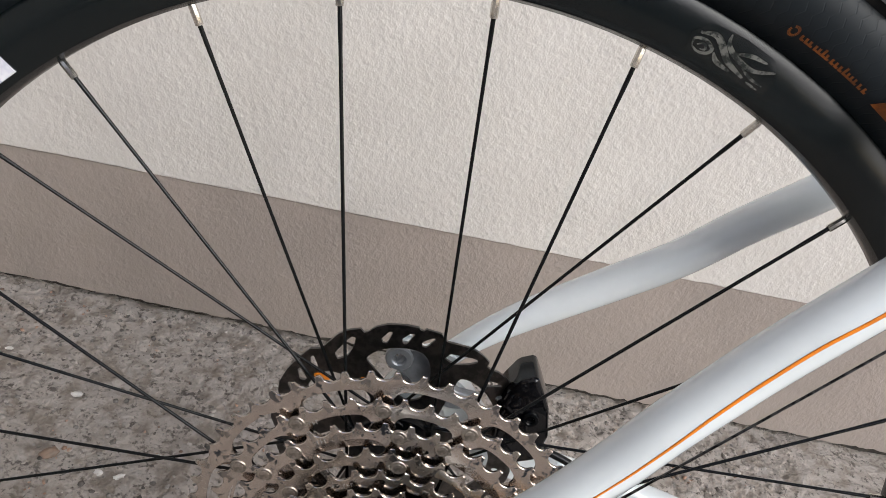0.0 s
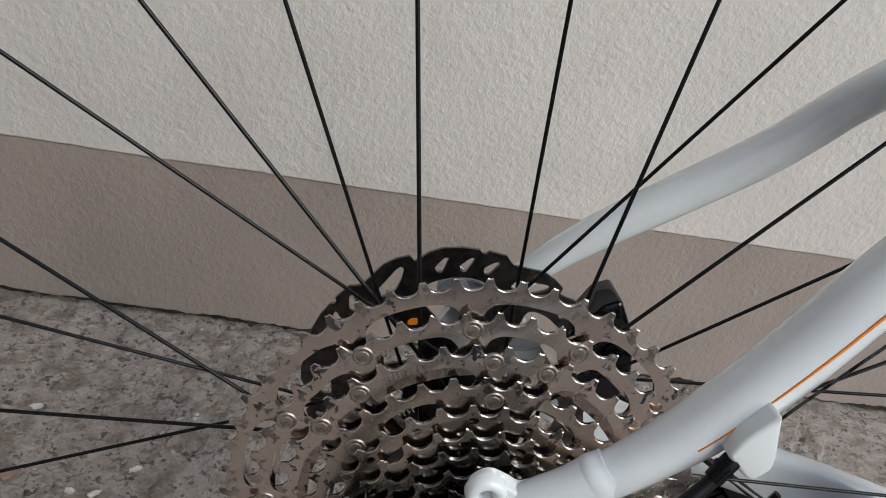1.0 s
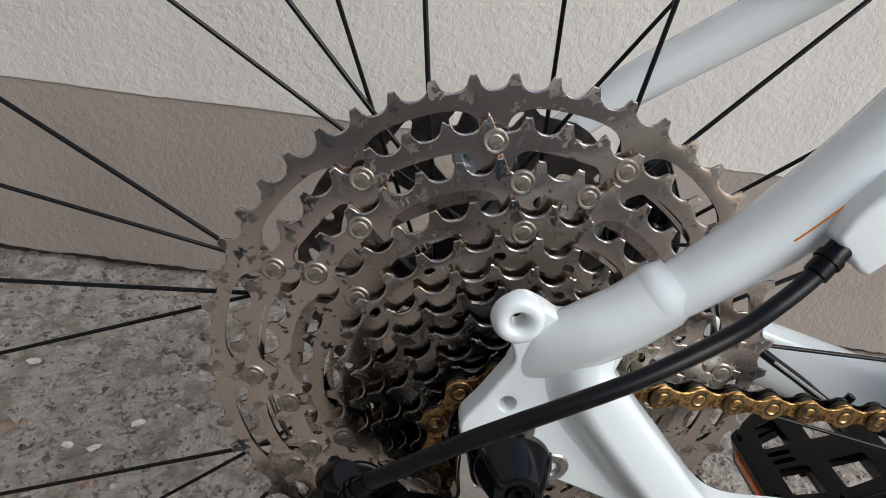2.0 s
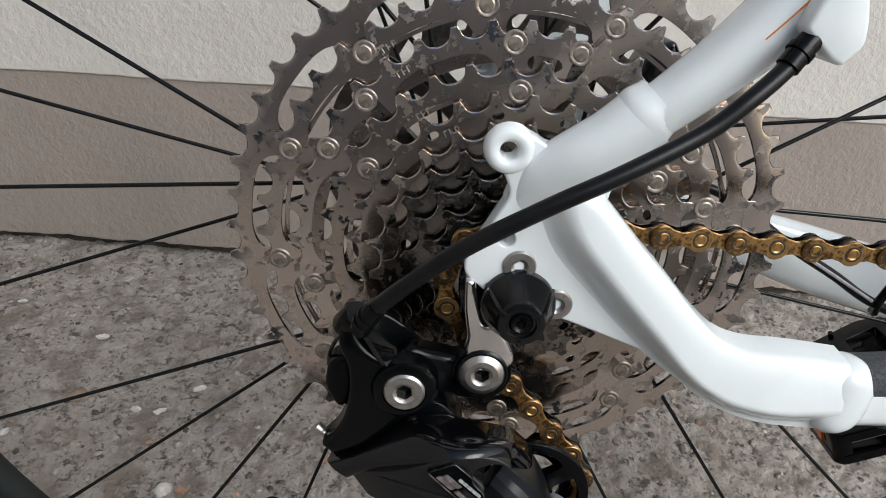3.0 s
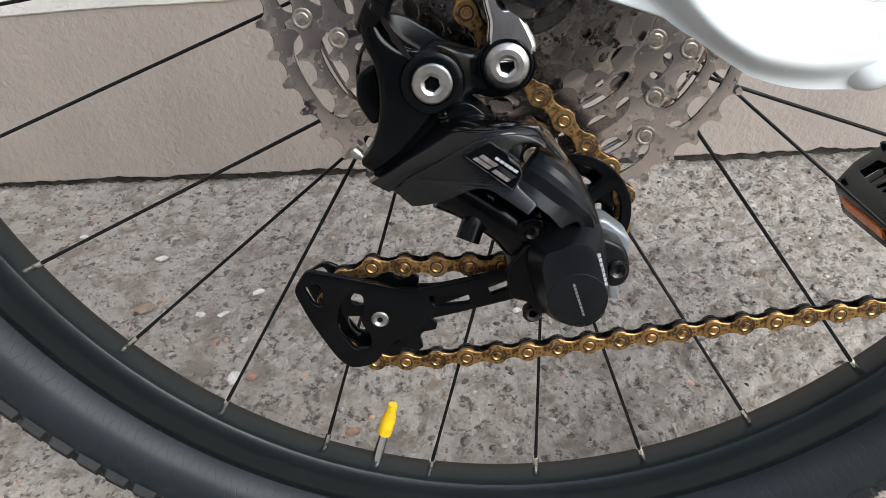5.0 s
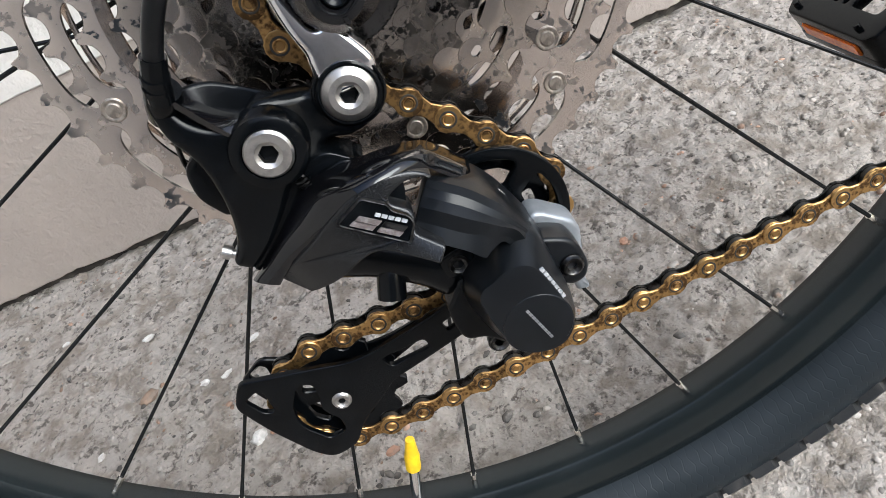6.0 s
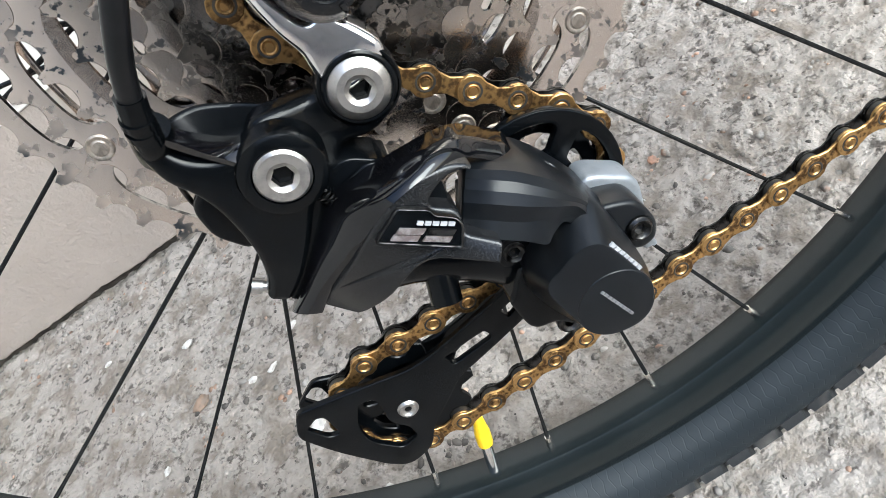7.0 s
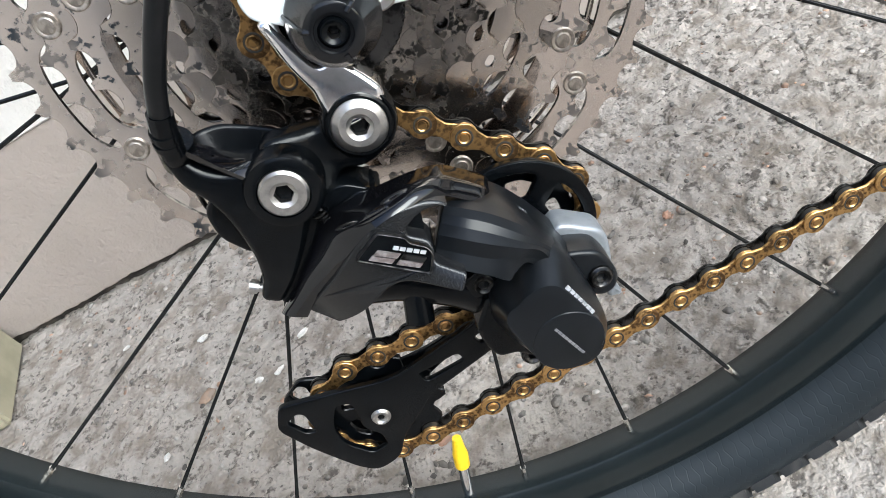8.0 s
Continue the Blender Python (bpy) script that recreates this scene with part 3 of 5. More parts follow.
    def swirl(points, wide, lift=0.34):
        line = [p for p in spline([(d * 5, r, 0) for d, r in points], 6)]
        n = len(line)
        left, right = [], []
        for i, p in enumerate(line):
            t = (line[min(i + 1, n - 1)] - line[max(i - 1, 0)]).normalized()
            w = wide * (0.35 + 0.65 * math.sin(math.pi * i / (n - 1)))
            left.append(bm.verts.new(on_rim((p.x - t.y * w) / 5, p.y + t.x * w, lift)))
            right.append(bm.verts.new(on_rim((p.x + t.y * w) / 5, p.y - t.x * w, lift)))
        for i in range(n - 1):
            bm.faces.new((left[i], left[i + 1], right[i + 1], right[i]))
    for points, wide in (([(77.6, 284), (77.7, 286.8), (76.9, 288), (76.1, 286.4), (76.2, 284.2), (76.9, 283), (77.6, 284)], 0.42), ([(77.3, 285.2), (76.8, 286.6), (76.5, 285.0), (76.9, 284.2)], 0.3),
                         ([(77.6, 289.6), (76.4, 291.2), (75.4, 288.6), (74.4, 285.4), (72.6, 283.4)], 0.8), ([(75.4, 294.4), (75.2, 291), (74.2, 288.4), (72.4, 287.6), (70.8, 291.6)], 0.62),
                         ([(74.4, 289), (73.2, 291.6), (71.8, 292.6)], 0.5), ([(75.8, 285.6), (75.2, 283.4), (73.8, 282.6)], 0.55), ([(73.2, 286.4), (72.2, 285), (70.9, 284.8)], 0.34), ([(72.2, 283.0), (71.0, 282.9)], 0.28)):
        swirl(points, wide * 1.7)
    part("swirl", bm, SWIRL, sticker, "grey swirls of the sticker", 60)
    # hub
    bm = bmesh.new()
    lathe(bm, [(0, -66), (15, -66), (15, -26), (29.5, -24.5), (30, -23.5), (30, -20.5), (29, -19), (17, -14), (13, 0), (13, 18), (17, 27), (27, 32), (27.5, 33), (27.5, 36), (26, 37), (20, 40), (20, 56), (11, 58), (10, 74), (0, 74)], 0, HUB, 40)
    part("hub", bm, BLACK, rim, "black hub with spoke flanges", 30)
    # spokes and nipples
    bm = bmesh.new()
    n = 10
    for r, z0, z1 in ((1.0, 0.0, 1.0),):
        rings = [[bm.verts.new((0.001 * rr * math.cos(2 * math.pi * k / n), 0.001 * rr * math.sin(2 * math.pi * k / n), z)) for k in range(n)] for rr, z in ((1.05, 0), (1.05, 0.06), (0.86, 0.09), (0.86, 0.9), (1.02, 0.93), (1.02, 1))]
        for a, b in zip(rings, rings[1:]):
            for k in range(n):
                bm.faces.new((a[k], a[(k + 1) % n], b[(k + 1) % n], b[k]))
    spoke = part("spoke", bm, SPOKEM, rim, "", 40)
    bm = bmesh.new()
    prof = ((0.0, 0), (1.6, 0), (1.75, 0.4), (1.75, 7.5), (1.55, 8.6), (1.95, 9.4), (2.1, 13))
    rings = [[bm.verts.new((0.001 * max(r, 0.02) * math.cos(2 * math.pi * k / 8), 0.001 * max(r, 0.02) * math.sin(2 * math.pi * k / 8), 0.001 * z)) for k in range(8)] for r, z in prof]
    for a, b in zip(rings, rings[1:]):
        for k in range(8):
            bm.faces.new((a[k], a[(k + 1) % 8], b[(k + 1) % 8], b[k]))
    nip = part("nipple", bm, NIPPLE, rim, "", 25)
    first = True
    for k in range(28):
        a = radians(-86.908 + k * 360 / 28)
        sign = (1 if k % 4 in (0, 3) else -1)
        drive = k % 2 == 1
        b = a + radians(54 if drive else 61) * sign
        rh = 22.5
        yh = (-21.5 if drive else 34.0) + (2.2 if k % 4 in (0, 1) else -2.2)
        hub = v(rh * math.cos(b), yh, (4 if drive else 2) + rh * math.sin(b))
        end = v(275.5 * math.cos(a), -1.5 if drive else 1.5, 275.5 * math.sin(a))
        d = end - hub
        turn = d.to_track_quat("Z", "Y").to_matrix().to_4x4()
        m = Matrix.Translation(hub) @ turn @ Matrix.Diagonal((1, 1, d.length, 1))
        m2 = Matrix.Translation(end - d.normalized() * 0.0095) @ turn
        if first:
            spoke.matrix_basis, nip.matrix_basis, first = m, m2, False
        else:
            again(spoke, m, rim)
            again(nip, m2, rim)
    # valve
    base, tip = Vector((-78.2, -1.5, -266)), Vector((-64.3, -3.0, -221))
    bm = bmesh.new()
    d = tip - base
    tube(bm, [base - d * 0.1, base, base + d * 0.5, base + d * 0.62], 2.9, 14, 3)
    part("valve_stem", bm, CHROME, rim, "polished valve stem", 30)
    bm = bmesh.new()
    tube(bm, [base + d * 0.55, base + d * 0.7, base + d * 0.8, base + d * 1.0], lambda t: 4.0 if t < 0.55 else (4.0 - (t - 0.55) * 3.6), 14, 5)
    part("valve_cap", bm, YELLOW, rim, "bright yellow plastic valve cap", 30)
    # brake rotor
    bm = bmesh.new()
    rotor_profile(bm)
    part("brake_rotor", bm, ROTORM, rim, "dark steel brake disc with cut-outs", 30)
    bm = bmesh.new()
    plate(bm, [(-52.9 + 5.2 * math.cos(k * math.pi / 12), 31.8 + 2.2 * math.sin(k * math.pi / 12)) for k in range(24)], 51.7, 52.6)
    part("rotor_sticker", bm, ORANGE, rim, "small orange sticker on the disc")
    bm = bmesh.new()
    plate(bm, rounded([(-31, 33.4), (-25, 35), (-24.6, 38.6), (-30.4, 37.4)], 2, 3), 51.7, 52.6)
    part("rotor_sticker", bm, ORANGE, rim, "small orange sticker on the disc")


def rotor_profile(bm):
    """The disc: a stepped braking ring with leaf-shaped and long cut-outs, and slanted arms to its centre; six alike sectors."""
    at = lambda r, deg: (r * math.cos(radians(deg)), HUB + r * math.sin(radians(deg)))
    rim_line = ((57, 75.6), (58, 78.8), (63, 79.6), (68, 79.4), (75, 76.6), (79, 75.6), (81, 77), (83, 79.2), (89.8, 79.4), (90.6, 77.8), (92, 77.8), (93, 79.4), (99, 79.9), (106, 79.9), (111, 78.6), (115, 76.0))
    outer, holes = [], []
    for k in range(6):
        for deg, r in rim_line:
            outer.append(at(r, deg + 60 * k))
        turn = 60 * k
        for mid in (107.0, 97.0, 87.2):
            holes.append(rounded([at(67.0, mid + 2.4 + turn), at(66.8, mid + 0.2 + turn), at(74.6, mid - 3.0 + turn), at(74.9, mid - 1.2 + turn), at(70.2, mid + 3.0 + turn)], 1.2, 3))
        holes.append(rounded([at(64.0, 76.2 + turn), at(63.6, 69.4 + turn), at(68, 64.6 + turn), at(73.4, 61.6 + turn), at(75, 62.6 + turn), at(74.2, 64.8 + turn), at(69, 75 + turn)], 1.6, 3))
        web = [at(r, deg + turn) for deg, r in ((121.5, 58), (116, 61.2), (110, 62.8), (103, 63.8), (95, 64.0), (88, 62.8), (84, 59.5), (80, 53.6), (75, 42), (74, 30), (84, 26), (96, 26), (108, 34), (118, 48))]
        holes.append(rounded(web, 2.5, 2))
    holes.append(circle(0, HUB, 17, 32))
    plate(bm, outer, 52.2, 54.0, holes)


# cassette
def sprocket(bm, teeth, y, r_in, windows=(), thick=1.7, seed=0):
    """A toothed ring in columns round the axle. windows: (count, phase, width, low, high, swirl), each a rounded opening."""
    rp = 6.35 / math.sin(math.pi / teeth)
    root_r, tip = 3.95, rp + 1.0
    rng = random.Random(seed)
    cols = []
    ds = (0.0, 1.4, 2.6, 3.5, 4.2, 4.5, 4.9, 5.35, 6.0)
    for k in range(teeth):
        short = rng.random() < 0.12
        for d in [-x for x in ds[:0:-1]] + list(ds):
            a = abs(d)
            if a <= 4.2:
                r = rp - root_r * math.sqrt(1 - (a / 4.9) ** 2)
            else:
                t = min(1.0, (a - 4.2) / 1.15)
                r = (rp - 2.03) + t ** 0.8 * (tip - rp + 2.03 - (0.9 if short else 0)) - 0.25 * max(0.0, a - 5.35)
            cols.append((2 * math.pi * (k + 0.37) / teeth + d / rp, r))
    def openings(th):
        out = []
        for count, phase, width, low, high, swirl in windows:
            per = 360 / count
            f = ((math.degrees(th) - phase + per / 2) % per) - per / 2
            x = abs(f) / (width / 2)
            if x < 1:
                h = (1 - x ** 4) ** 0.5
                mid = (low + high) / 2
                out.append((mid - (mid - low) * h, mid + (high - mid) * h, swirl))
            else:
                out.append(((low + high) / 2, (low + high) / 2, swirl))
        return sorted(out)
    rings = []
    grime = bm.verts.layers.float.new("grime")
    ca = 0.35
    for th, r in cols:
        op = openings(th)
        root = rp - root_r - 0.7
        radii = [r_in] + [q for a, b, _ in op for q in (a, b)] + [root, r - ca]
        radii = [min(q, r - ca) for q in radii]
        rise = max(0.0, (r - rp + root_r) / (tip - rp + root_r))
        def at(rad, yy):
            return bm.verts.new(v(rad * math.cos(th), yy, HUB + rad * math.sin(th)))
        front = [at(q, y + (0.05 + 0.5 * rise if i == len(radii) - 1 else 0.0)) for i, q in enumerate(radii)]
        back = [at(q, y + thick - (0.3 * rise if i == len(radii) - 1 else 0.0)) for i, q in enumerate(radii)]
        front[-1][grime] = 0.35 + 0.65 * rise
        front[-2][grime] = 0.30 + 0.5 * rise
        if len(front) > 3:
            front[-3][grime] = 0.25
        rim_f, rim_b = at(r, y + ca + 0.5 * rise), at(r, y + thick - 0.1 - 0.3 * rise)
        rings.append((front, back, rim_f, rim_b, [b - a > 1e-4 for a, b, _ in op]))
    n = len(rings)
    for i in range(n):
        f0, b0, rf0, rb0, o0 = rings[i]
        f1, b1, rf1, rb1, o1 = rings[(i + 1) % n]
        m = len(f0)
        for k in range(0, m - 1):
            if k % 2 == 0 or k == m - 2:
                bm.faces.new((f0[k], f1[k], f1[k + 1], f0[k + 1]))
                bm.faces.new((b0[k], b0[k + 1], b1[k + 1], b1[k]))
            elif o0[k // 2] or o1[k // 2]:
                bm.faces.new((f0[k], f1[k], b1[k], b0[k])).material_index = 1
                bm.faces.new((f0[k + 1], b0[k + 1], b1[k + 1], f1[k + 1])).material_index = 1
        bm.faces.new((f0[0], b0[0], b1[0], f1[0]))
        bm.faces.new((f0[-1], f1[-1], rf1, rf0))
        bm.faces.new((rf0, rf1, rb1, rb0)).material_index = 1
        bm.faces.new((rb0, rb1, b1[-1], b0[-1]))
    bmesh.ops.remove_doubles(bm, verts=bm.verts[:], dist=2e-6)
    return bm


STAMPS = ((81.6, 127.2, -29.3), (72.7, 126.8, -33.1), (58.0, 128.1, -36.9), (49.3, 122.1, -40.7))


def cassette():
    bm = bmesh.new()
    lathe(bm, [(16.5, -66), (17.5, -66), (17.5, -24), (16.5, -24)], 0, HUB, 40)
    body = part("cassette", bm, BLACK, bicycle, "wide eleven-speed nickel-plated cassette with oily dirt", 30)
    for k in range(6):
        bm = bmesh.new()
        a = radians(17 + 60 * k)
        c, s = math.cos(a), math.sin(a)
        pts = [(17, -7), (50, -2.6), (70, -2.2), (70, 2.2), (50, 2.6), (17, 7)]
        plate(bm, [(x * c - z * s, x * s + z * c + HUB) for x, z in pts], -33.5, -27.5)
        part("spider_arm", bm, GRIMY, body, "", 30)
    table = ((51, -25.5, 80.6, ((12, 56.5, 24.0, 82.0, 94.4, 0),)),
             (45, -29.3, 68.8, ((12, 56.5, 21.5, 70.5, 82.6, 0),)),
             (39, -33.1, 56, ((6, 56, 32, 57.5, 70.8, 0), (6, 86.3, 10, 64, 69, 0))),
             (33, -36.9, 44, ((6, 66, 28, 46.5, 58.8, 0),)),
             (28, -40.7, 36, ((6, 80, 20, 41, 47, 0), (14, 75, 4.4, 49.3, 52, 0))),
             (24, -44.5, 30, ((6, 58, 18, 34, 39, 0), (12, 75, 5.2, 41.5, 44.2, 0))),
             (21, -48.3, 18, ((7, 71, 6, 34.5, 37.8, 0),)), (18, -52.1, 18, ((6, 78, 6.5, 28.5, 31.6, 0),)), (15, -55.9, 18, ()),
             (13, -59.6, 17, ()), (11, -63.3, 16, ()))
    for i, (teeth, y, r_in, win) in enumerate(table):
        bm = bmesh.new()
        sprocket(bm, teeth, y, r_in, win, seed=i)
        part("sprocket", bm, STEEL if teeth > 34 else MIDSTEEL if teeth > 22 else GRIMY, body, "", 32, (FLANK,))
    # rivets
    bm = bmesh.new()
    lathe(bm, [(0, -0.35), (2.1, -0.35), (2.4, -0.15), (2.7, -0.1), (3.2, -0.3), (3.7, -0.3), (4.1, 0.1), (4.2, 1.2)], 0, 0, 20)
    rivet = part("rivet", bm, RIVET, body, "", 25)
    spots = [(84.3, 71.8 + 29.6 * k, -29.6) for k in range(12)]
    spots += [(72.5, a + 60 * k, -33.4) for k in range(6) for a in (17.7, 35.0)]
    spots += [(57.5, a + 60 * k, -37.2) for k in range(6) for a in (33.0,)]
    for i, (r, a, y) in enumerate(spots):
        m = Matrix.Translation(v(r * math.cos(radians(a)), y, HUB + r * math.sin(radians(a))))
        if i == 0:
            rivet.matrix_basis = m
        else:
            again(rivet, m, body)
    # stamped size marks: three short raised strokes beside a rivet
    for r, deg, y in STAMPS:
        bm = bmesh.new()
        for k in range(3):
            a = radians(deg - k * math.degrees(1.9 / r))
            c, d = math.cos(a), math.sin(a)
            tube(bm, [((r - 1.1) * c, y - 0.05, HUB + (r - 1.1) * d), ((r + 1.1) * c, y - 0.05, HUB + (r + 1.1) * d)], 0.26, 6, 2)
            q = r + (1.0, -0.1, 1.0)[k]
            tube(bm, [(q * c, y - 0.05, HUB + q * d), (q * c + 1.0 * d, y - 0.05, HUB + q * d - 1.0 * c)], 0.24, 6, 2)
        part("stamp", bm, BOLT, body, "")
    bm = bmesh.new()
    outline = []
    for k in range(120):
        a = 2 * math.pi * k / 120
        r = 17.4 if k % 2 else 16.8
        outline.append((r * math.cos(a), HUB + r * math.sin(a)))
    plate(bm, outline, -67.6, -65.4, [circle(0, HUB, 11.5, 40)], 0.4)
    part("lockring", bm, OILY, body, "notched dark lockring with grey rim", 30)


# chain
def arc_path(points):
    """Points every small step along straight runs and arcs round wheels: items (x, z) or (cx, cz, r, from angle, to angle)."""
    out = []
    for q in points:
        if len(q) == 2:
            out.append(Vector(q))
        else:
            cx, cz, r, a0, a1 = q
            for k in range(41):
                a = radians(a0 + (a1 - a0) * k / 40)
                out.append(Vector((cx + r * math.cos(a), cz + r * math.sin(a))))
    return out


GUIDE, TENSION = (15.0, -80.5), (-57.2, -124.3)


def chain():
    pr = 22.54
    run = arc_path([(430, 19.5), (0 + 0.0, HUB + pr + 0.2), (0, HUB, pr, 90, 225), (*GUIDE, pr, 45, -92), (*TENSION, pr, 88, 268), (-40, -147.0), (8, -143.0), (128, -130.5), (430, -98)])
    pins, at, seg = [], 0.0, 0
    # walk off one pitch at a time, from a pin on the upper run
    pos = None
    dense = []
    for a, b in zip(run, run[1:]):
        n = max(1, int((b - a).length / 0.05))
        dense += [a.lerp(b, k / n) for k in range(n)]
    for p in dense:
        if pos is None:
            if p.x <= 44.3 + 12.7 * 24:
                pos = p
                pins.append(p)
        elif (p - pos).length >= 12.7:
            pos = p
            pins.append(p)

    def depth(i, p):
        if i < 24:
            return -63.3 + 13.5 * max(0.0, p.x) / 430
        return -65.0 + 12 * max(0.0, p.x - 10) / 420 if p.y < -100 else -63.3

    def link(outer):
        bm = bmesh.new()
        pts = []
        for k in range(11):
            a = radians(-136 + 272 * k / 10)
            pts.append((6.35 + 4.3 * math.cos(a), 4.3 * math.sin(a)))
        pts.append((0, 2.2))
        for k in range(11):
            a = radians(44 + 272 * k / 10)
            pts.append((-6.35 + 4.3 * math.cos(a), 4.3 * math.sin(a)))
        pts.append((0, -2.2))
        y0 = 2.0 if outer else 1.15
        plate(bm, pts, -y0 - 0.8, -y0, (), 0.25)
        plate(bm, pts, y0 + 0.8, y0, (), 0.25, 1)
        if outer:
            for x in (-6.35, 6.35):
                lathe(bm, [(2.75, -2.79), (2.6, -2.86), (2.25, -2.86), (2.1, -2.79)], x, 0, 18, 2)
                lathe(bm, [(0, -3.0), (1.1, -3.0), (1.25, -2.75), (1.75, -3.15), (1.95, -3.0), (1.95, 2.95), (1.75, 3.1), (0, 3.0)], x, 0, 14)
        else:
            for x in (-6.35, 6.35):
                lathe(bm, [(2.0, -1.1), (3.85, -1.1), (3.85, 1.1), (2.0, 1.1)], x, 0, 16, 2)
        return bm

    base = None
    made = {}
    for i, (a, b) in enumerate(zip(pins, pins[1:])):
        outer = i % 2
        mid, d = (a + b) / 2, b - a
        ya, yb = depth(i, a), depth(i + 1, b)
        m = Matrix.Translation(v(mid.x, (ya + yb) / 2, mid.y)) @ Matrix.Rotation(-math.atan2(d.y, d.x), 4, "Y") @ Matrix.Rotation(math.atan2(yb - ya, d.length), 4, "Z")
        if base is None:
            base = part("chain", link(outer), GOLD, bicycle, "gold-coloured oily bicycle chain", 30, (OILY, GREASE))
            base.matrix_basis = m
            made[outer] = base
            home = m.inverted()
        elif outer not in made:
            o = part("chain_link", link(outer), GOLD, base, "", 30, (OILY, GREASE))
            o.matrix_basis = home @ m
            made[outer] = o
        else:
            o = new("chain_link", made[outer].data)
            o.parent = base
            o.matrix_basis = home @ m


# frame
def stay_wide(t):
    return 7.2 + 3.2 * min(1, max(0, t - 0.12) / 0.32)


def stay_deep(t):
    return 8.0 + 2.8 * min(1, max(0, t - 0.08) / 0.22)


FAR_STAY = [(16, 76, 46), (30, 75.6, 64), (44.6, 75, 80.2), (64.2, 75, 98.1), (99.5, 75, 126.9), (132.1, 75, 154.3), (159.6, 75, 183.3), (188.8, 75, 211.3), (262, 72, 286)]


def frame_side(s, near):
    """One dropout with its stays; s is 1 for the drive side, -1 for the far side."""
    Y = lambda y: y * s
    ease = lambda t: min(1, max(0, t)) ** 2 * (3 - 2 * min(1, max(0, t)))
    bm = bmesh.new()
    out = rounded([(-9, 44.2), (-15.6, 51.4), (-9, 58.2), (-1.5, 55.6), (3, 53.0), (14, 59.5), (24, 58), (23, 46), (21, 38), (36, 22), (56, -4), (50, -12.5), (38, -8.2), (15.3, -0.8),
                   (-4, 3.5), (-9.5, 6), (-17.2, 12), (-17.6, 17), (-13.6, 23.5), (-6.5, 38.5)],
                  [3, 9, 9, 4, 4, 3, 3, 4, 4, 3, 3, 3, 10, 6, 3, 3, 3, 3, 5, 6], 5)
    holes = [circle(-8.9, 51.2, 2.7, 16), circle(-5.7, 24.5, 2.5, 14)]
    plate(bm, out, Y(-78.8), Y(-71.5), holes, 1.0)
    name = "frame" if near else "far_frame_side"
    # raised ring of the ear
    lathe(bm, [(7.4, Y(-76)), (7.2, Y(-78.4)), (6.5, Y(-79.8)), (5.3, Y(-80.6)), (3.8, Y(-80.5)), (3.0, Y(-79.8)), (2.7, Y(-79)), (2.7, Y(-72))], -8.7, 51.6, 32)
    if near:
        # bent yoke: a soft ramp from the dropout up to a ridge, then a flat outer face
        foot = spline([(-3.5, -77, 43), (-1.6, -77.6, 40.3), (0.8, -78.2, 32.3), (7.5, -78.6, 22.5), (17.1, -78.6, 12.5), (31.2, -78.4, -1.6), (41.2, -78.6, -9.1), (47, -79, -13.2), (53.7, -79.5, -17.3), (61.8, -79.6, -22.9), (72.4, -79.2, -29.0), (88, -78.4, -33.4), (109, -77.2, -34.6)], 5)
        ridge = spline([(9, -80.5, 48), (9.6, -83.0, 42.4), (11.2, -85.0, 36.4), (15.5, -86.2, 29), (23.2, -87, 20.6), (34, -87.5, 9.6), (43, -87.8, 0.8), (49, -87.8, -5.6), (54.5, -87.6, -11), (62, -87.2, -16.4), (72.2, -86.8, -21.4), (88, -86, -24.0), (109, -83.4, -23.6)], 5)
        lip = spline([(20.4, -80.0, 46), (20.6, -82.0, 41.2), (22.2, -83.5, 38.9), (27, -84.6, 34), (34, -85.2, 27), (43, -85.6, 18.5), (50.5, -85.8, 11), (56, -85.8, 5.8), (62.2, -85.6, 0.9), (68.5, -85, -2.1), (76, -84.4, -3.7), (90, -83, -4.6), (109, -80, -7.4)], 5)
        rows = []
        for i, (p, q, r) in enumerate(zip(foot, ridge, lip)):
            d = q - p
            ramp = [p + Vector((d.x * g, d.y * h, d.z * g)) for g, h in ((0.15, 0.05), (0.3, 0.16), (0.45, 0.34), (0.6, 0.56), (0.75, 0.77), (0.88, 0.92))]
            side = (r - q).normalized()
            rows.append([p + Vector((0, 8, 0)) + side * 1.5, p + Vector((0, 1.5, 0)), p] + ramp + [q + side * 0.4 + Vector((0, -0.25, 0)), q + side * 1.6 + Vector((0, -0.45, 0)), q.lerp(r, 0.5) + Vector((0, -0.7, 0)),
                         r - side * 2.6 + Vector((0, -0.5, 0)), r - side * 1.3 + Vector((0, 0.0, 0)), r - side * 0.4 + Vector((0, 0.9, 0)), r + Vector((0, 2.2, 0)), r + Vector((0, 12, 0))])
        made = loft(bm, rows)
        bm.faces.new(made[-1])
        # seat stay socket with its collar
        sweep(bm, spline([(-4, -73.0, 34), (0, -74.6, 39.4), (5.2, -76.2, 44.7), (11.7, -77.4, 50.4), (20, -78.0, 57.2), (27.6, -78.0, 65.0)], 6), lambda t: [(9.4 * math.cos(a) * min(1, 0.55 + t * 1.4), (5.0 + 3.8 * min(1, t * 1.6)) * math.sin(a)) for a in [2 * math.pi * k / 28 for k in range(28)]])
        sweep(bm, spline([(23.0, -78.0, 60.4), (26.6, -78.0, 64.4), (30.4, -77.8, 68.4)], 8), lambda t: [((8.3 + 1.1 * math.sin(math.pi * t) ** 2) * math.cos(a), (8.2 + 0.7 * math.sin(math.pi * t) ** 2) * math.sin(a)) for a in [2 * math.pi * k / 28 for k in range(28)]])
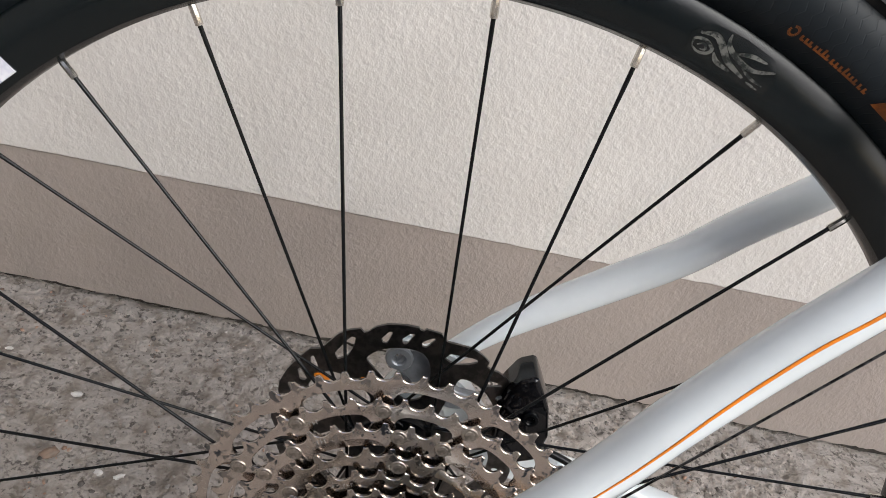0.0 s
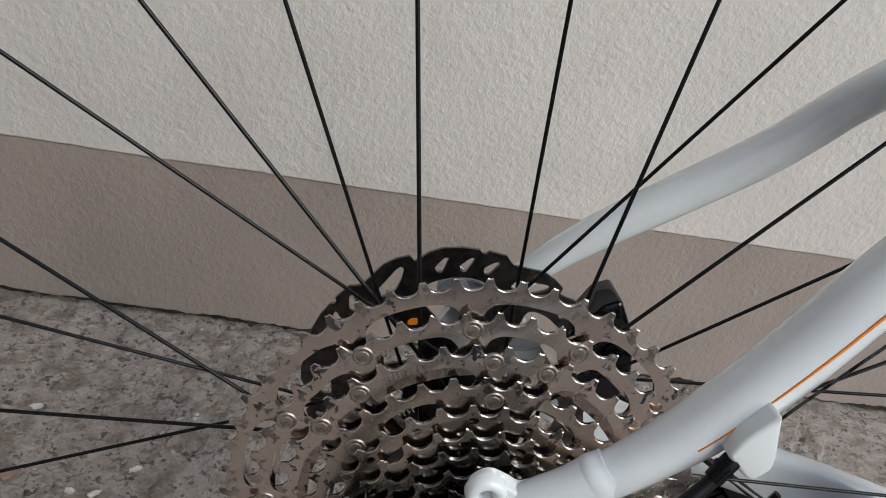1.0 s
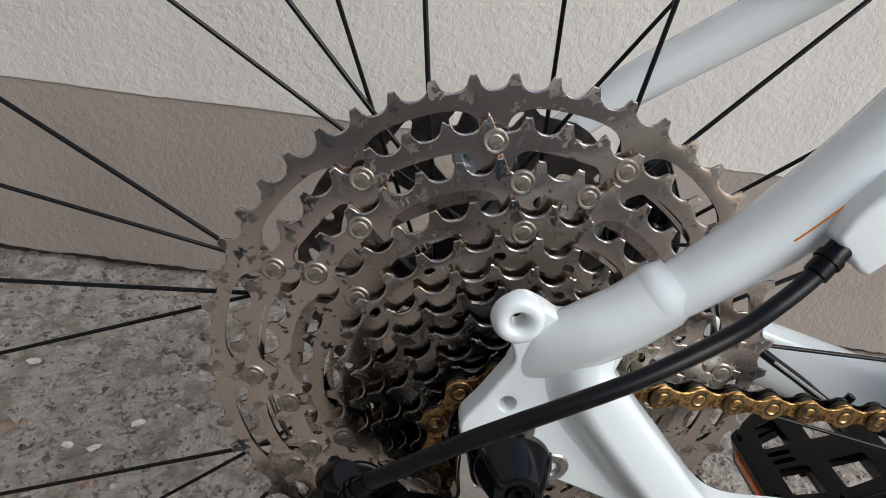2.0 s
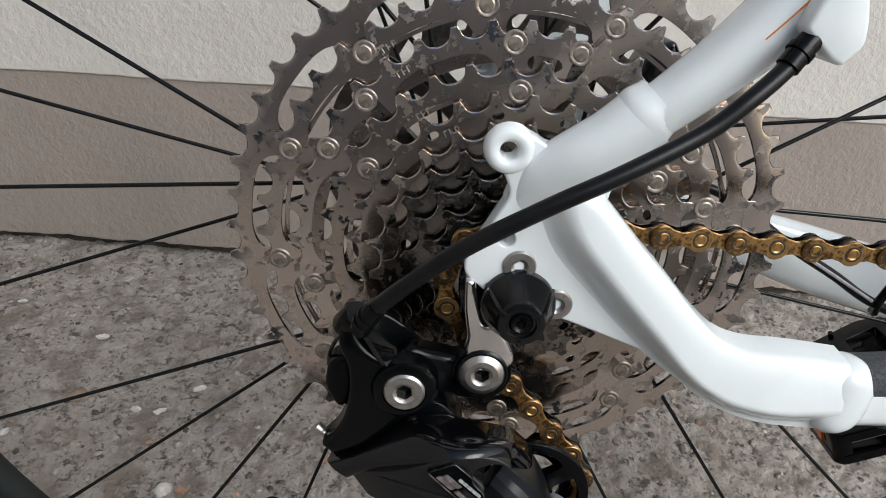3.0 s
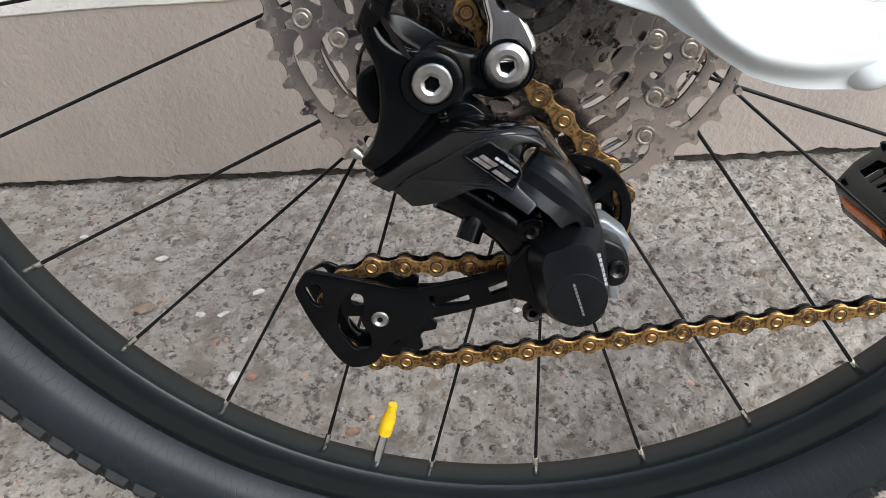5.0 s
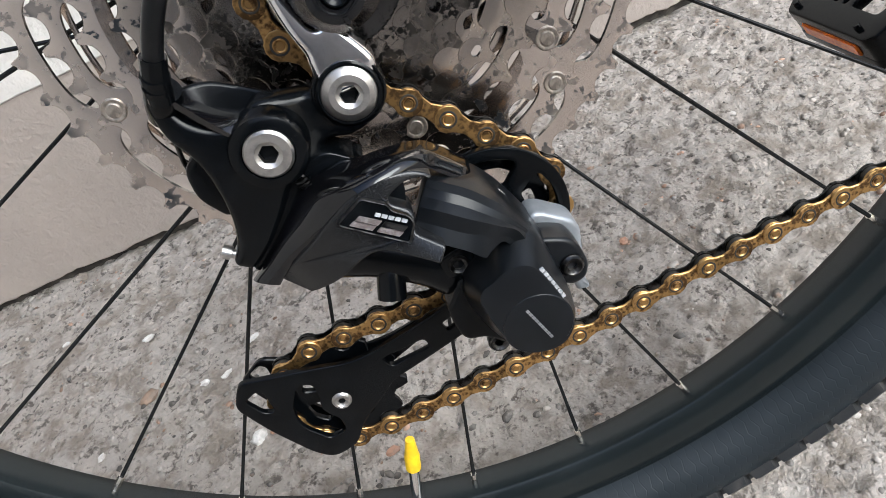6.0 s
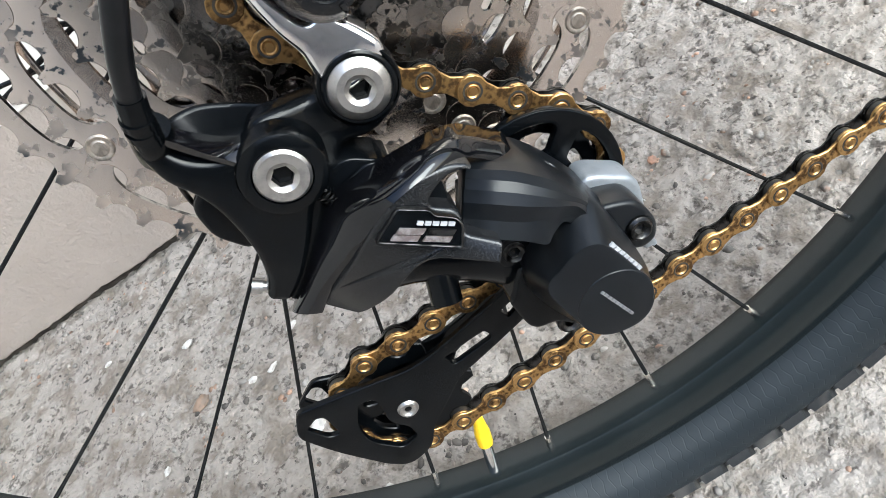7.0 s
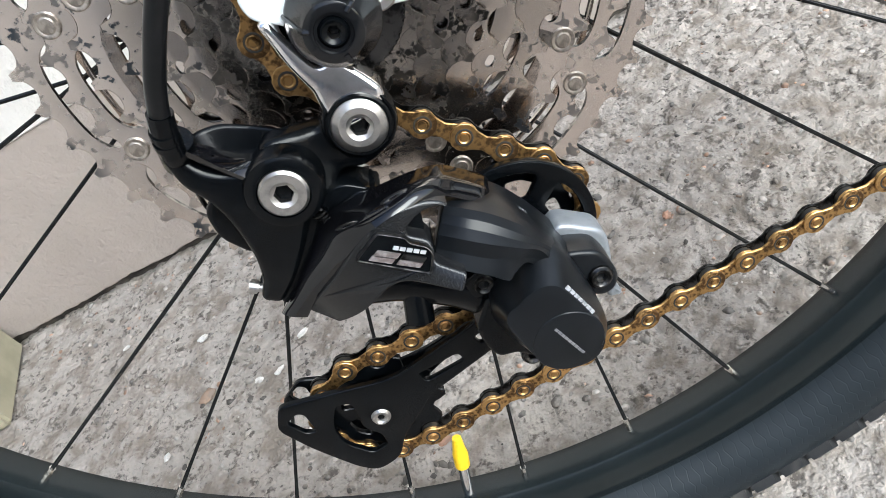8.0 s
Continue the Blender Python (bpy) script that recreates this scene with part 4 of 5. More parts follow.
    # chain stay yoke: a bent box tube
    path = spline([(22, Y(-74.0), 58), (19.6, Y(-74.8), 47), (21.4, Y(-75.8), 38), (30, Y(-77.2), 26.5), (45, Y(-78.8), 7), (66, Y(-78.5), -13), (88, Y(-77.0), -20.3), (112, Y(-73.5), -20.0)], 9)
    def yoke(t):
        k = ease((t - 0.10) / 0.38)
        out = []
        for i in range(60):
            c, d = math.cos(2 * math.pi * i / 60), math.sin(2 * math.pi * i / 60)
            deep = 5 - (6.5 + 8.1 * k) * math.copysign(abs(d) ** 0.40, d)
            out.append(((3.4 + 8.2 * ease((t - 0.1) / 0.45)) * math.copysign(abs(c) ** 0.42, c), min(deep, 8.5) * s))
        return out
    if not near:
        sweep(bm, path, yoke)
    # weld bead and main chain stay
    if near:
        sweep(bm, spline([(103.5, -74.8, -20.9), (111, -74.6, -21.4), (118.5, -73.2, -21.8)], 10), lambda t: box_section(22.0 + 6.2 * math.sin(math.pi * t) ** 0.8, 13.5 + 3.6 * math.sin(math.pi * t) ** 0.8, 7.4, 6))
        sweep(bm, spline([(110, -73.5, -21.6), (160, -66, -22.5), (240, -56, -26), (430, -40, -34)], 6), lambda t: box_section(24.5 + 4 * t, 14 + 3 * t, 6.8))
    else:
        sweep(bm, spline([(98, 76, -18), (122, 75.4, -23), (150, 75.2, -29.5), (186, 75, -38.5), (222, 75, -46.5), (262, 74, -54), (430, 62, -88)], 6), lambda t: box_section(23 + 13 * ease(t / 0.55), 15 + 5 * t, 6.8))
        # hose guide
        loft(bm, [[v(*p) for p in row] for row in ([(199, 67, -43), (210.5, 67, -34.5), (225, 67, -48), (222, 67, -55)], [(202.3, 61.6, -42.2), (210.1, 60.4, -36), (222.3, 60.4, -48.2), (220.5, 61.6, -53)], [(206, 60, -42.4), (210.3, 59.4, -39.4), (217.5, 59.4, -47.2), (216.5, 60, -49)])])
    # seat stay, with its sleeve
    if near:
        stay = [(21, -77.5, 57), (28, -77.8, 64.2), (44, -77.2, 79.7), (57.5, -76.4, 95), (75.5, -74.5, 120), (90, -73.5, 145.5), (103.2, -72.5, 166.4), (117.8, -71.5, 188.4), (143, -70, 223), (206, -64, 305)]
    else:
        stay = FAR_STAY
    sweep(bm, spline(stay, 8), lambda t: [((stay_wide(t) if near else 7.4 + 3.6 * ease(t / 0.6)) * math.cos(a), (stay_deep(t) if near else 8.0 + 3.0 * ease(t / 0.6)) * math.sin(a)) for a in [2 * math.pi * k / 24 for k in range(24)]])
    ob = part(name, bm, WHITE, bicycle, "glossy white rear frame with bent chain stay" if near else "glossy white far side of the rear frame", 42)
    return ob, stay


def bike_frame():
    fr, stay = frame_side(1, True)
    # orange pinstripe on the seat stay, lying on its skin
    bm = bmesh.new()
    pts = spline([Vector(p) for p in stay], 8)
    n, line = len(pts), []
    for g in spline([(49.7, 0, 88.4), (61.6, 0, 103.0), (76.6, 0, 124.0), (88.8, 0, 144.6), (97.4, 0, 160.0), (106.4, 0, 175.0), (115.4, 0, 188.8), (124, 0, 201.2), (134, 0, 213.6), (150, 0, 234), (178, 0, 270)], 6):
        i = min(range(1, n - 1), key=lambda k: (pts[k].x - g.x) ** 2 + (pts[k].z - g.z) ** 2)
        t = (pts[i + 1] - pts[i - 1]).normalized()
        s = (Vector((0, 1, 0)) - t * t.y).normalized()
        a = s.cross(t)
        c = pts[i] + t * t.dot(Vector((g.x, pts[i].y, g.z)) - pts[i])
        wide, deep = stay_wide(i / (n - 1)) + 0.12, stay_deep(i / (n - 1)) + 0.12
        ca = max(-0.97, min(0.97, a.dot(Vector((g.x, c.y, g.z)) - c) / wide))
        line.append(c + a * wide * ca - s * deep * math.sqrt(1 - ca * ca))
    sweep(bm, line, lambda t: box_section(0.3 + 1.15 * min(1, t * 2.0), 0.5, 0.12, 2))
    part("pinstripe", bm, ORANGE, fr, "thin orange pinstripe")
    # cable stop
    bm = bmesh.new()
    plate(bm, rounded([(56.2, 92.4), (64.4, 85.8), (67.6, 84.4), (72.0, 89.8), (71.4, 95), (68, 106), (66.6, 111), (58, 99)], [1.5, 1.2, 1.6, 1.8, 2.4, 4, 3, 3], 4), -93.4, -74, (), 1.5)
    part("cable_stop", bm, WHITE, fr, "moulded white cable stop", 40)
    for x, z in ((-0.9, 16.2), (12.1, 4.4)):
        hex_bolt("frame_bolt", x, z, -79.8, 5.1, fr, 1.7, BOLT, 3, "", 1.6, 0.5, 0.3)
    bm = bmesh.new()
    sweep(bm, spline([(114.5, -73.4, -14.6), (160, -66.2, -15.0), (240, -56.2, -18.5), (420, -40, -26)], 6), lambda t: box_section(11.5 + 4 * t, 16.4 + 3 * t, 5.4))
    part("stay_protector", bm, NEOPRENE, fr, "black fabric chain stay protector")
    # axle cap with three ribs and a screw in its nose
    bm = bmesh.new()
    lathe(bm, [(11.6, -77.5), (11.6, -80.6), (11.2, -81.6), (10.6, -82.3), (7.6, -90.6), (6.9, -91.8), (6.0, -92.2), (4.6, -92.2), (4.4, -91.2), (3.7, -91.2)], 0.3, 3.6, 36)
    for k in range(3):
        a = radians(-90 + 120 * k)
        c, d = math.cos(a), math.sin(a)
        tube(bm, [(0.3 + r * c, y, 3.6 + r * d) for r, y in ((5.4, -92.0), (7.2, -91.4), (8.9, -87.0), (10.8, -81.9), (11.5, -79.5))], 0.75, 8, 3)
    cap = part("axle_cap", bm, CAPBLACK, fr, "glossy black plastic axle cap", 30)
    hex_bolt("cap_screw", 0.3, 3.6, -92.0, 3.6, cap, 1.6, BLACK, 3)
    # derailleur hanger
    bm = bmesh.new()
    plate(bm, rounded([(-16.6, 11), (-13.4, 10.6), (-12.4, 6.2), (-9.8, -2.7), (-8.4, -4.4), (-6.3, -3.8), (-3.2, -6), (0.2, -12), (2.4, -17), (0, -22), (-14.4, -22), (-14.0, -12.5), (-13.6, -9.3), (-15.4, -2)],
                      [1.5, 1.5, 3, 2, 1.5, 1.5, 3, 4, 4, 4, 4, 3, 3, 4], 5), -80.4, -71.5, (), 1.9)
    part("derailleur_hanger", bm, CHROME, fr, "polished alloy derailleur hanger", 40)
    far, _ = frame_side(-1, False)
    # brake hose along the far chain stay
    bm = bmesh.new()
    tube(bm, [(96, 64, 4), (120, 60, -2), (150, 54, -20), (178, 51, -34), (205, 50, -48), (250, 47, -60), (330, 40, -62)], 2.6, 12, 6)
    hose = part("brake_hose", bm, HOSE, bicycle, "black hydraulic brake hose with faint print", 40)
    bm = bmesh.new()
    tube(bm, [(160, 50.4, -25), (178, 48.4, -33.8), (200, 47.6, -45)], 0.9, 6, 4)
    part("hose_print", bm, MARK, hose, "pale print on the hose")
    bm = bmesh.new()
    tube(bm, [(203, 46.5, -42), (204, 48, -52), (207, 56, -54)], 1.5, 8, 4)
    tube(bm, [(203, 47, -44), (205, 46, -36)], 2.4, 6, 2)
    part("zip_tie", bm, BLACK, hose, "black zip tie")
    # brake caliper: a faceted body with a fin and a bolted ear
    bm = bmesh.new()
    plate(bm, rounded([(54, 40), (56, 54), (61.5, 66.5), (69, 71), (71.5, 70.4), (77.5, 61), (84, 50), (90, 30), (88, 10), (72, 2), (58, 14)], 2.2, 3), 44, 68, (), 3.2)
    facets = [[(58.5, 41, 46), (59, 53, 44), (63, 64, 44), (69, 68.5, 46)], [(66, 41, 41), (66, 51, 38.5), (68.5, 60, 40), (70.5, 67, 44.5)], [(77, 40, 43), (76, 49, 42), (75, 56, 42.5), (73, 65, 45)]]
    rows = [[v(*p) for p in row] for row in facets]
    grid = [[bm.verts.new(p) for p in row] for row in rows]
    for a, b in zip(grid, grid[1:]):
        for k in range(3):
            bm.faces.new((a[k], a[k + 1], b[k + 1], b[k]))
    for side in (0, -1):
        back = [bm.verts.new(q.co + Vector((0, 0.012, 0))) for q in grid[side]]
        for k in range(3):
            bm.faces.new((grid[side][k], grid[side][k + 1], back[k + 1], back[k]))
    cal = part("brake_caliper", bm, GLOSS, bicycle, "black faceted disc brake caliper behind the wheel", 20)
    hex_bolt("caliper_bolt", 74.5, 42, 41.5, 5.2, cal, 2.2, BLACK, 5)
    # mounting eye and web of the far dropout, seen through the disc
    bm = bmesh.new()
    plate(bm, rounded([(-4, 61), (3, 60), (10, 53), (17, 44), (30, 36), (46, 36), (42, 26), (30, 22), (10, 26), (-4, 40), (-14, 44)], 4, 3), 60, 66, (), 1.4)
    lathe(bm, [(8.6, 66), (8.6, 59.6), (7.6, 58.4), (4.6, 58.2), (3.8, 59), (3.6, 66)], -10.1, 51.8, 28)
    part("brake_mount", bm, SILVERP, far, "silver-grey brake mount with a bolt eye", 35)


def cable():
    bm = bmesh.new()
    pts = [(62, -89, 93), (57.4, -91.6, 87.6), (53.4, -93.6, 82.0), (45.6, -96.6, 74.6), (36, -99, 66.3), (17, -104, 55.5), (0, -106, 46), (-20, -105, 32), (-35, -100.5, 16.5), (-43, -95.5, 5.5), (-46, -93, -1)]
    tube(bm, pts, 2.4, 14, 8)
    ca = part("gear_cable", bm, HOSE, bicycle, "black gear cable housing", 60)
    bm = bmesh.new()
    tube(bm, [(59.6, -90.6, 90.0), (57.4, -91.7, 87.5), (54.4, -93.2, 83.3)], 3.1, 16, 4)
    tube(bm, [(57.6, -91.6, 87.8), (56.5, -92.1, 86.4)], 3.6, 16, 2)
    part("ferrule", bm, BLACK, ca, "black end ferrule", 35)
    bm = bmesh.new()
    tube(bm, [(-41.5, -96.3, 8), (-44, -95, 3.5), (-46.3, -93, -2)], 3.05, 16, 4)
    tube(bm, [(-43.8, -95.2, 4), (-44.6, -94.5, 2.6)], 3.4, 16, 2)
    tube(bm, [(-45, -94.2, 1.6), (-45.7, -93.5, 0.2)], 3.4, 16, 2)
    part("ferrule", bm, BLACK, ca, "black ribbed end ferrule", 35)
    bm = bmesh.new()
    tube(bm, [(66, -89, 100), (80, -86, 117), (130, -79, 178), (200, -68, 262)], 0.55, 8, 4)
    part("inner_wire", bm, OILY, ca, "bare twisted gear wire", 60)


# rear derailleur
def derailleur():
    # arm that carries the cable, from its socket down to the limit screw
    bm = bmesh.new()
    arm = rounded([(-49.5, -1.6), (-52.3, -1.8), (-53.6, -5.5), (-53.2, -12.5), (-50.2, -18.4), (-49.0, -25), (-49.2, -33), (-50.6, -40.5), (-53.6, -47.4), (-57.4, -52.3), (-57.2, -54.0), (-53.2, -56.6),
                   (-48.4, -53.2), (-43.6, -49.3), (-37.6, -43.6), (-31.6, -36.6), (-25.6, -33.0), (-22.5, -25), (-25.6, -18.4), (-30.1, -15.4), (-33.8, -16.2), (-41.6, -15.0), (-47.0, -9.8)],
                  [2, 2, 3, 4, 6, 6, 6, 6, 6, 2, 1, 2, 3, 4, 4, 5, 5, 5, 4, 3, 3, 3, 3], 5)
    plate(bm, arm, -87.6, -79.0, (), 2.2, 0, lambda x, z: 3.2 * min(1, max(0, (-44 - x) / 12)) * min(1, max(0, (-30 - z) / 16)) + 1.2 * min(1, max(0, (z + 14) / 8)), 4)
    body = part("rear_derailleur", bm, BLACK, bicycle, "black long-cage rear derailleur with graphite accents", 45)
    # socket of the cable
    bm = bmesh.new()
    tube(bm, [(-52.0, -80, -8.5), (-49.6, -83, -5.0), (-48.0, -84.3, -2.7), (-47.3, -85.0, -1.7)], lambda t: 4.2 + 0.5 * math.sin(math.pi * t), 22, 5)
    part("cable_socket", bm, BLACK, body, "", 45)
    # open cup behind the cable: near lip, hollow floor, far lip
    near = spline([(-49.2, -84.4, -6.4), (-46.6, -84.8, -9.6), (-41.8, -85, -14.6), (-34.2, -85, -16.2), (-30.4, -84, -17.2)], 5)
    far = spline([(-47.6, -78.5, -5.0), (-44.6, -75.4, -5.6), (-39.6, -74, -7.2), (-33.2, -74, -11.2), (-27.6, -75, -15.0)], 5)
    bm = bmesh.new()
    rows = []
    for p, q in zip(near, far):
        rows.append([p + Vector((0, -0.4, -2.5)), p + Vector((0, 0.2, 0.3)), p + Vector((0, 1.0, 0.2)), p + Vector((0.3, 1.6, -1.5)), p + Vector((0.8, 3.0, -9)), q + Vector((0.8, -3.0, -11)), q + Vector((0.4, -1.6, -6)),
                     q + Vector((0, -0.9, -0.6)), q + Vector((0, -0.5, 0.3)), q + Vector((0, 0.2, 0.5)), q + Vector((0, 0.8, 0.1)), q + Vector((0, 1.2, -9))])
    loft(bm, rows)
    part("cable_cup", bm, BLACK, body, "open black cable cup", 50)
    # glossy bevel along the arm's inner edge
    bm = bmesh.new()
    front, outer, inner, back = (spline(q, 4) for q in ([(-47.6, -87.2, -5.0), (-45.6, -87.2, -8.2), (-43.1, -87.2, -12.6), (-38.7, -87.2, -19.4)], [(-46.0, -88.4, -3.8), (-44.0, -88.4, -7.0), (-41.5, -88.4, -11.4), (-37.1, -88.4, -18.2)], [(-45.8, -84.6, -5.8), (-43.0, -84.6, -9.1), (-38.9, -84.6, -13.3), (-33.0, -84.6, -16.7)], [(-45.199999999999996, -80, -6.3), (-42.4, -80, -9.6), (-38.3, -80, -13.8), (-32.4, -80, -17.2)]))
    loft(bm, [[f, o, o.lerp(i, 0.5), i, b] for f, o, i, b in zip(front, outer, inner, back)])
    part("arm_bevel", bm, GLOSS, body, "glossy bevelled edge of the arm", 20)
    # forged link from the hanger bolt to the arm
    bm = bmesh.new()
    link = rounded([(-12.5, -13.6), (-16.4, -18.4), (-24.0, -15.6), (-31.3, -13.2), (-36.2, -17.5), (-37.2, -26), (-31, -35), (-25.0, -38.8), (-21.4, -35.4), (-20.0, -32.6), (-17.4, -31.9), (-13.6, -33.2), (-8.4, -33.6), (0.6, -29.6), (2.6, -21.6), (-2.4, -13.4)],
                   [4, 5, 5, 5, 6, 7, 6, 3, 3, 3, 4, 5, 6, 7, 7, 7], 5)
    plate(bm, link, -79.6, -72.5, (), 2.6, 0, lambda x, z: 0.14 * (x + 8) + 1.6 * math.exp(-((x + 19) / 4.5) ** 2), 4)
    part("bracket_link", bm, BLACK, body, "black forged bracket link", 45)
    bm = bmesh.new()
    lathe(bm, [(9.7, -73), (9.7, -79.6), (9.4, -80.2), (9.0, -80.3), (8.9, -79.7), (8.6, -79.7), (8.5, -81.0), (8.0, -81.4), (7.4, -81.4)], -7.7, -22.1, 44)
    part("mounting_boss", bm, BLACK, body, "", 30)
    bm = bmesh.new()
    lathe(bm, [(10.4, -80), (10.4, -87.6), (9.8, -89.0), (8.4, -89.7), (6.9, -89.7), (6.7, -89)], -31.8, -25.3, 44)
    part("pivot_boss", bm, BLACK, body, "", 30)
    hex_bolt("mounting_bolt", -7.7, -22.1, -82.3, 7.5, body, 2.6, BOLT, 6, "satin steel mounting bolt", 4.5, 2.2, 1.1)
    hex_bolt("pivot_bolt", -31.8, -25.3, -90.3, 6.5, body, 2.6, BOLT, 6, "satin steel pivot bolt", 4.5, 0.7, 0.5)
    # return spring and stop behind the pivot
    bm = bmesh.new()
    coil = [(-29.5 + 0.9 * k / 12 + 1.5 * math.cos(k * math.pi / 3), -84 + 1.5 * math.sin(k * math.pi / 3), -36.5 - 5.5 * k / 30) for k in range(31)]
    tube(bm, coil, 0.4, 6, 2)
    part("spring", bm, OILY, body, "", 40)
    bm = bmesh.new()
    plate(bm, rounded([(-25, -38), (-17, -36.8), (-11.5, -39.5), (-13, -43), (-25, -44)], 1.5, 3), -83.5, -72, (), 0.8)
    part("inner_link", bm, BLACK, body, "", 40)
    # limit screw
    bm = bmesh.new()
    tube(bm, [(-60.4, -78, -50.2), (-58.9, -78.2, -51.4), (-58.6, -78.2, -51.7)], 2.1, 16, 3)
    tube(bm, [(-58.8, -78.2, -51.6), (-53.5, -79, -55)], 1.3, 12, 3)
    part("limit_screw", bm, BOLT, body, "small steel limit screw", 30)
    # clamp and bare cable behind the arm
    bm = bmesh.new()
    plate(bm, rounded([(-57, -24), (-50, -20), (-48, -38), (-53, -42), (-58, -33)], 3), -79, -70, (), 1.5)
    part("cable_clamp", bm, BLACK, body, "black cable clamp", 40)
    bm = bmesh.new()
    tube(bm, [(-51.0, -80, -12), (-55, -76, -17), (-57.5, -73, -26), (-56, -74, -34)], 0.7, 8, 5)
    part("cable_end", bm, OILY, body, "", 40)

    # link cover: a gloss black shoulder that hooks back over the outer knuckle
    outer = spline([(-55.4, -84, -59.4), (-48.8, -85, -54.9), (-43.3, -86, -50.4), (-37.2, -86, -45.3), (-32.4, -87, -41.0), (-28.6, -88, -38.2), (-23.1, -89, -37.0), (-15.4, -92, -36.6),
                    (-9.2, -93, -36.5), (-3.4, -93, -37.0), (1.3, -92, -38.5), (4.3, -90, -40.8), (7.2, -87, -45.1), (10.7, -84.5, -50.1), (12.9, -83.5, -53.5), (13.6, -83, -56.3)], 5)
    inner = spline([(-48.1, -89, -61.5), (-42.5, -91, -56.6), (-37.5, -93, -53.0), (-31.4, -96, -48.7), (-25.6, -99, -44.5), (-20.7, -101, -41.4), (-16.4, -102, -39.3), (-12.2, -102, -38.7),
                    (-7.6, -101, -38.7), (-3.3, -99, -39.7), (0.1, -97, -41.0), (3.1, -94.5, -43.4), (5.5, -92, -47.1), (8.4, -90, -51.4), (10.3, -89, -54.1), (12.0, -88.3, -56.2)], 5)
    bm = bmesh.new()
    rows = []
    for p, q in zip(outer, inner):
        side = Vector((0, 1, 0)).lerp((p - q).normalized(), 0.3)
        out = Vector((-0.35, -0.75, 0.5))
        row = [p + Vector((1.0, 9, -1.5)), p + Vector((0.2, 1.2, -0.2))]
        row += [p.lerp(q, g) + out * 1.9 * math.sin(math.pi * g) ** 0.8 for g in (0.0, 0.08, 0.2, 0.35, 0.5, 0.65, 0.8, 0.92, 1.0)]
        row += [q + Vector((0.1, 0.5, -0.4)), q + Vector((0.3, 9, -1.0))]
        rows.append(row)
    made = loft(bm, rows)
    bm.faces.new(made[0])
    bm.faces.new(made[-1])
    cover = part("link_cover", bm, GLOSS, body, "gloss black upper link cover", 45)
    # graphite lower face with an arm under the hook and a prong under the badge
    face = [(-48.1, -89, -61.5), (-40.3, -92, -66.0), (-37.3, -93, -64.9), (-29.4, -96, -61.4), (-22.5, -99.5, -57.5), (-18.0, -102, -55.9), (-14.0, -104, -56.3), (-8.2, -107, -59.6), (-2.7, -109, -62.9), (0.5, -107, -59.8),
            (-5.7, -106, -54.6), (-4.1, -105, -50.9), (-4.6, -105, -48.8), (-8.4, -104, -45.6), (-8.3, -103.5, -44.0), (-6.0, -102, -42.9), (-2.9, -100, -42.2), (0.5, -97, -42.9), (3.6, -94, -44.8)]
    field = depth_field(face + [tuple(q) for q in inner[5:56:5]])
    sole = spline([(q[0], 0, q[2]) for q in face[1:9]], 5)
    low = rounded([(face[0][0], face[0][2])] + [(q.x, q.z) for q in sole] + [(q[0], q[2]) for q in face[9:]] + [(q.x, q.z) for q in inner[56:2:-2]],
                  [0.6, 1.5] + [0.3] * (len(sole) - 2) + [1.2, 1, 1, 1, 1, 1, 1, 2, 2, 2, 0.6] + [0.3] * 27, 2)
    bm = bmesh.new()
    plate(bm, low, -0.2, 9, (), 0.7, 0, field, 3)
    part("lower_link_cover", bm, GREYSPARK, body, "graphite grey lower link cover", 40)
    bm = bmesh.new()
    plate(bm, rounded([(-50, -60), (-38, -50), (-24, -41), (-10, -40), (-3, -43), (-6, -52), (-14, -54), (-24, -56), (-38, -63)], 3), 5, 18, (), 0, 0, field)
    part("link_body", bm, BLACK, body, "", 45)
    bm = bmesh.new()
    plate(bm, rounded([(-55, -57.5), (-46, -50), (-38, -42), (-30, -34), (-20, -33), (-12, -40), (-30, -50), (-46, -62)], 3), -82.5, -70, (), 0.8)
    part("inner_plate", bm, BLACK, body, "", 45)
    # badge plate with plain marks
    lie, front = (-0.107, 0.26), -93.2
    badge = rounded([(-22.9, -44.4), (-14.6, -40.3), (-8.8, -44.1), (-8.5, -45.8), (-4.9, -48.5), (-4.4, -50.7), (-7.4, -55.2)], [0.8, 0.8, 1, 1, 1.2, 1.2, 0.8], 3)
    cx, cz = -11.6, -47.4
    inside = [(cx + (p[0] - cx) * 0.945, cz + (p[1] - cz) * 0.93) for p in badge]
    bm = bmesh.new()
    plate(bm, badge, front - 0.5, front + 1.2, [inside], 0.2, 0, lie)
    plate(bm, inside, front + 0.1, front + 1.2, (), 0, 1, lie)
    bd = part("badge", bm, OILY, cover, "badge with plain silver and reddish marks", 30, (BLACK,))
    ux = Vector((14.7, -9.5)).normalized()
    uz = Vector((-ux.y, ux.x))

    def mark(u0, u1, w0, w1, mat, slant=0.0, name="print_mark"):
        pts = []
        for u, w in ((u0, w0), (u1, w0), (u1 + slant, w1), (u0 + slant, w1)):
            g = Vector((-22.4, -45.0)) + ux * u + uz * w
            pts.append((g.x, g.y))
        b2 = bmesh.new()
        plate(b2, pts, front - 0.45, front + 0.2, (), 0, 0, lie)
        part(name, b2, mat, bd)
    for k in range(5):
        mark(8.2 + 1.65 * k, 9.5 + 1.65 * k, 4.7, 5.5, MARK, 0.25)
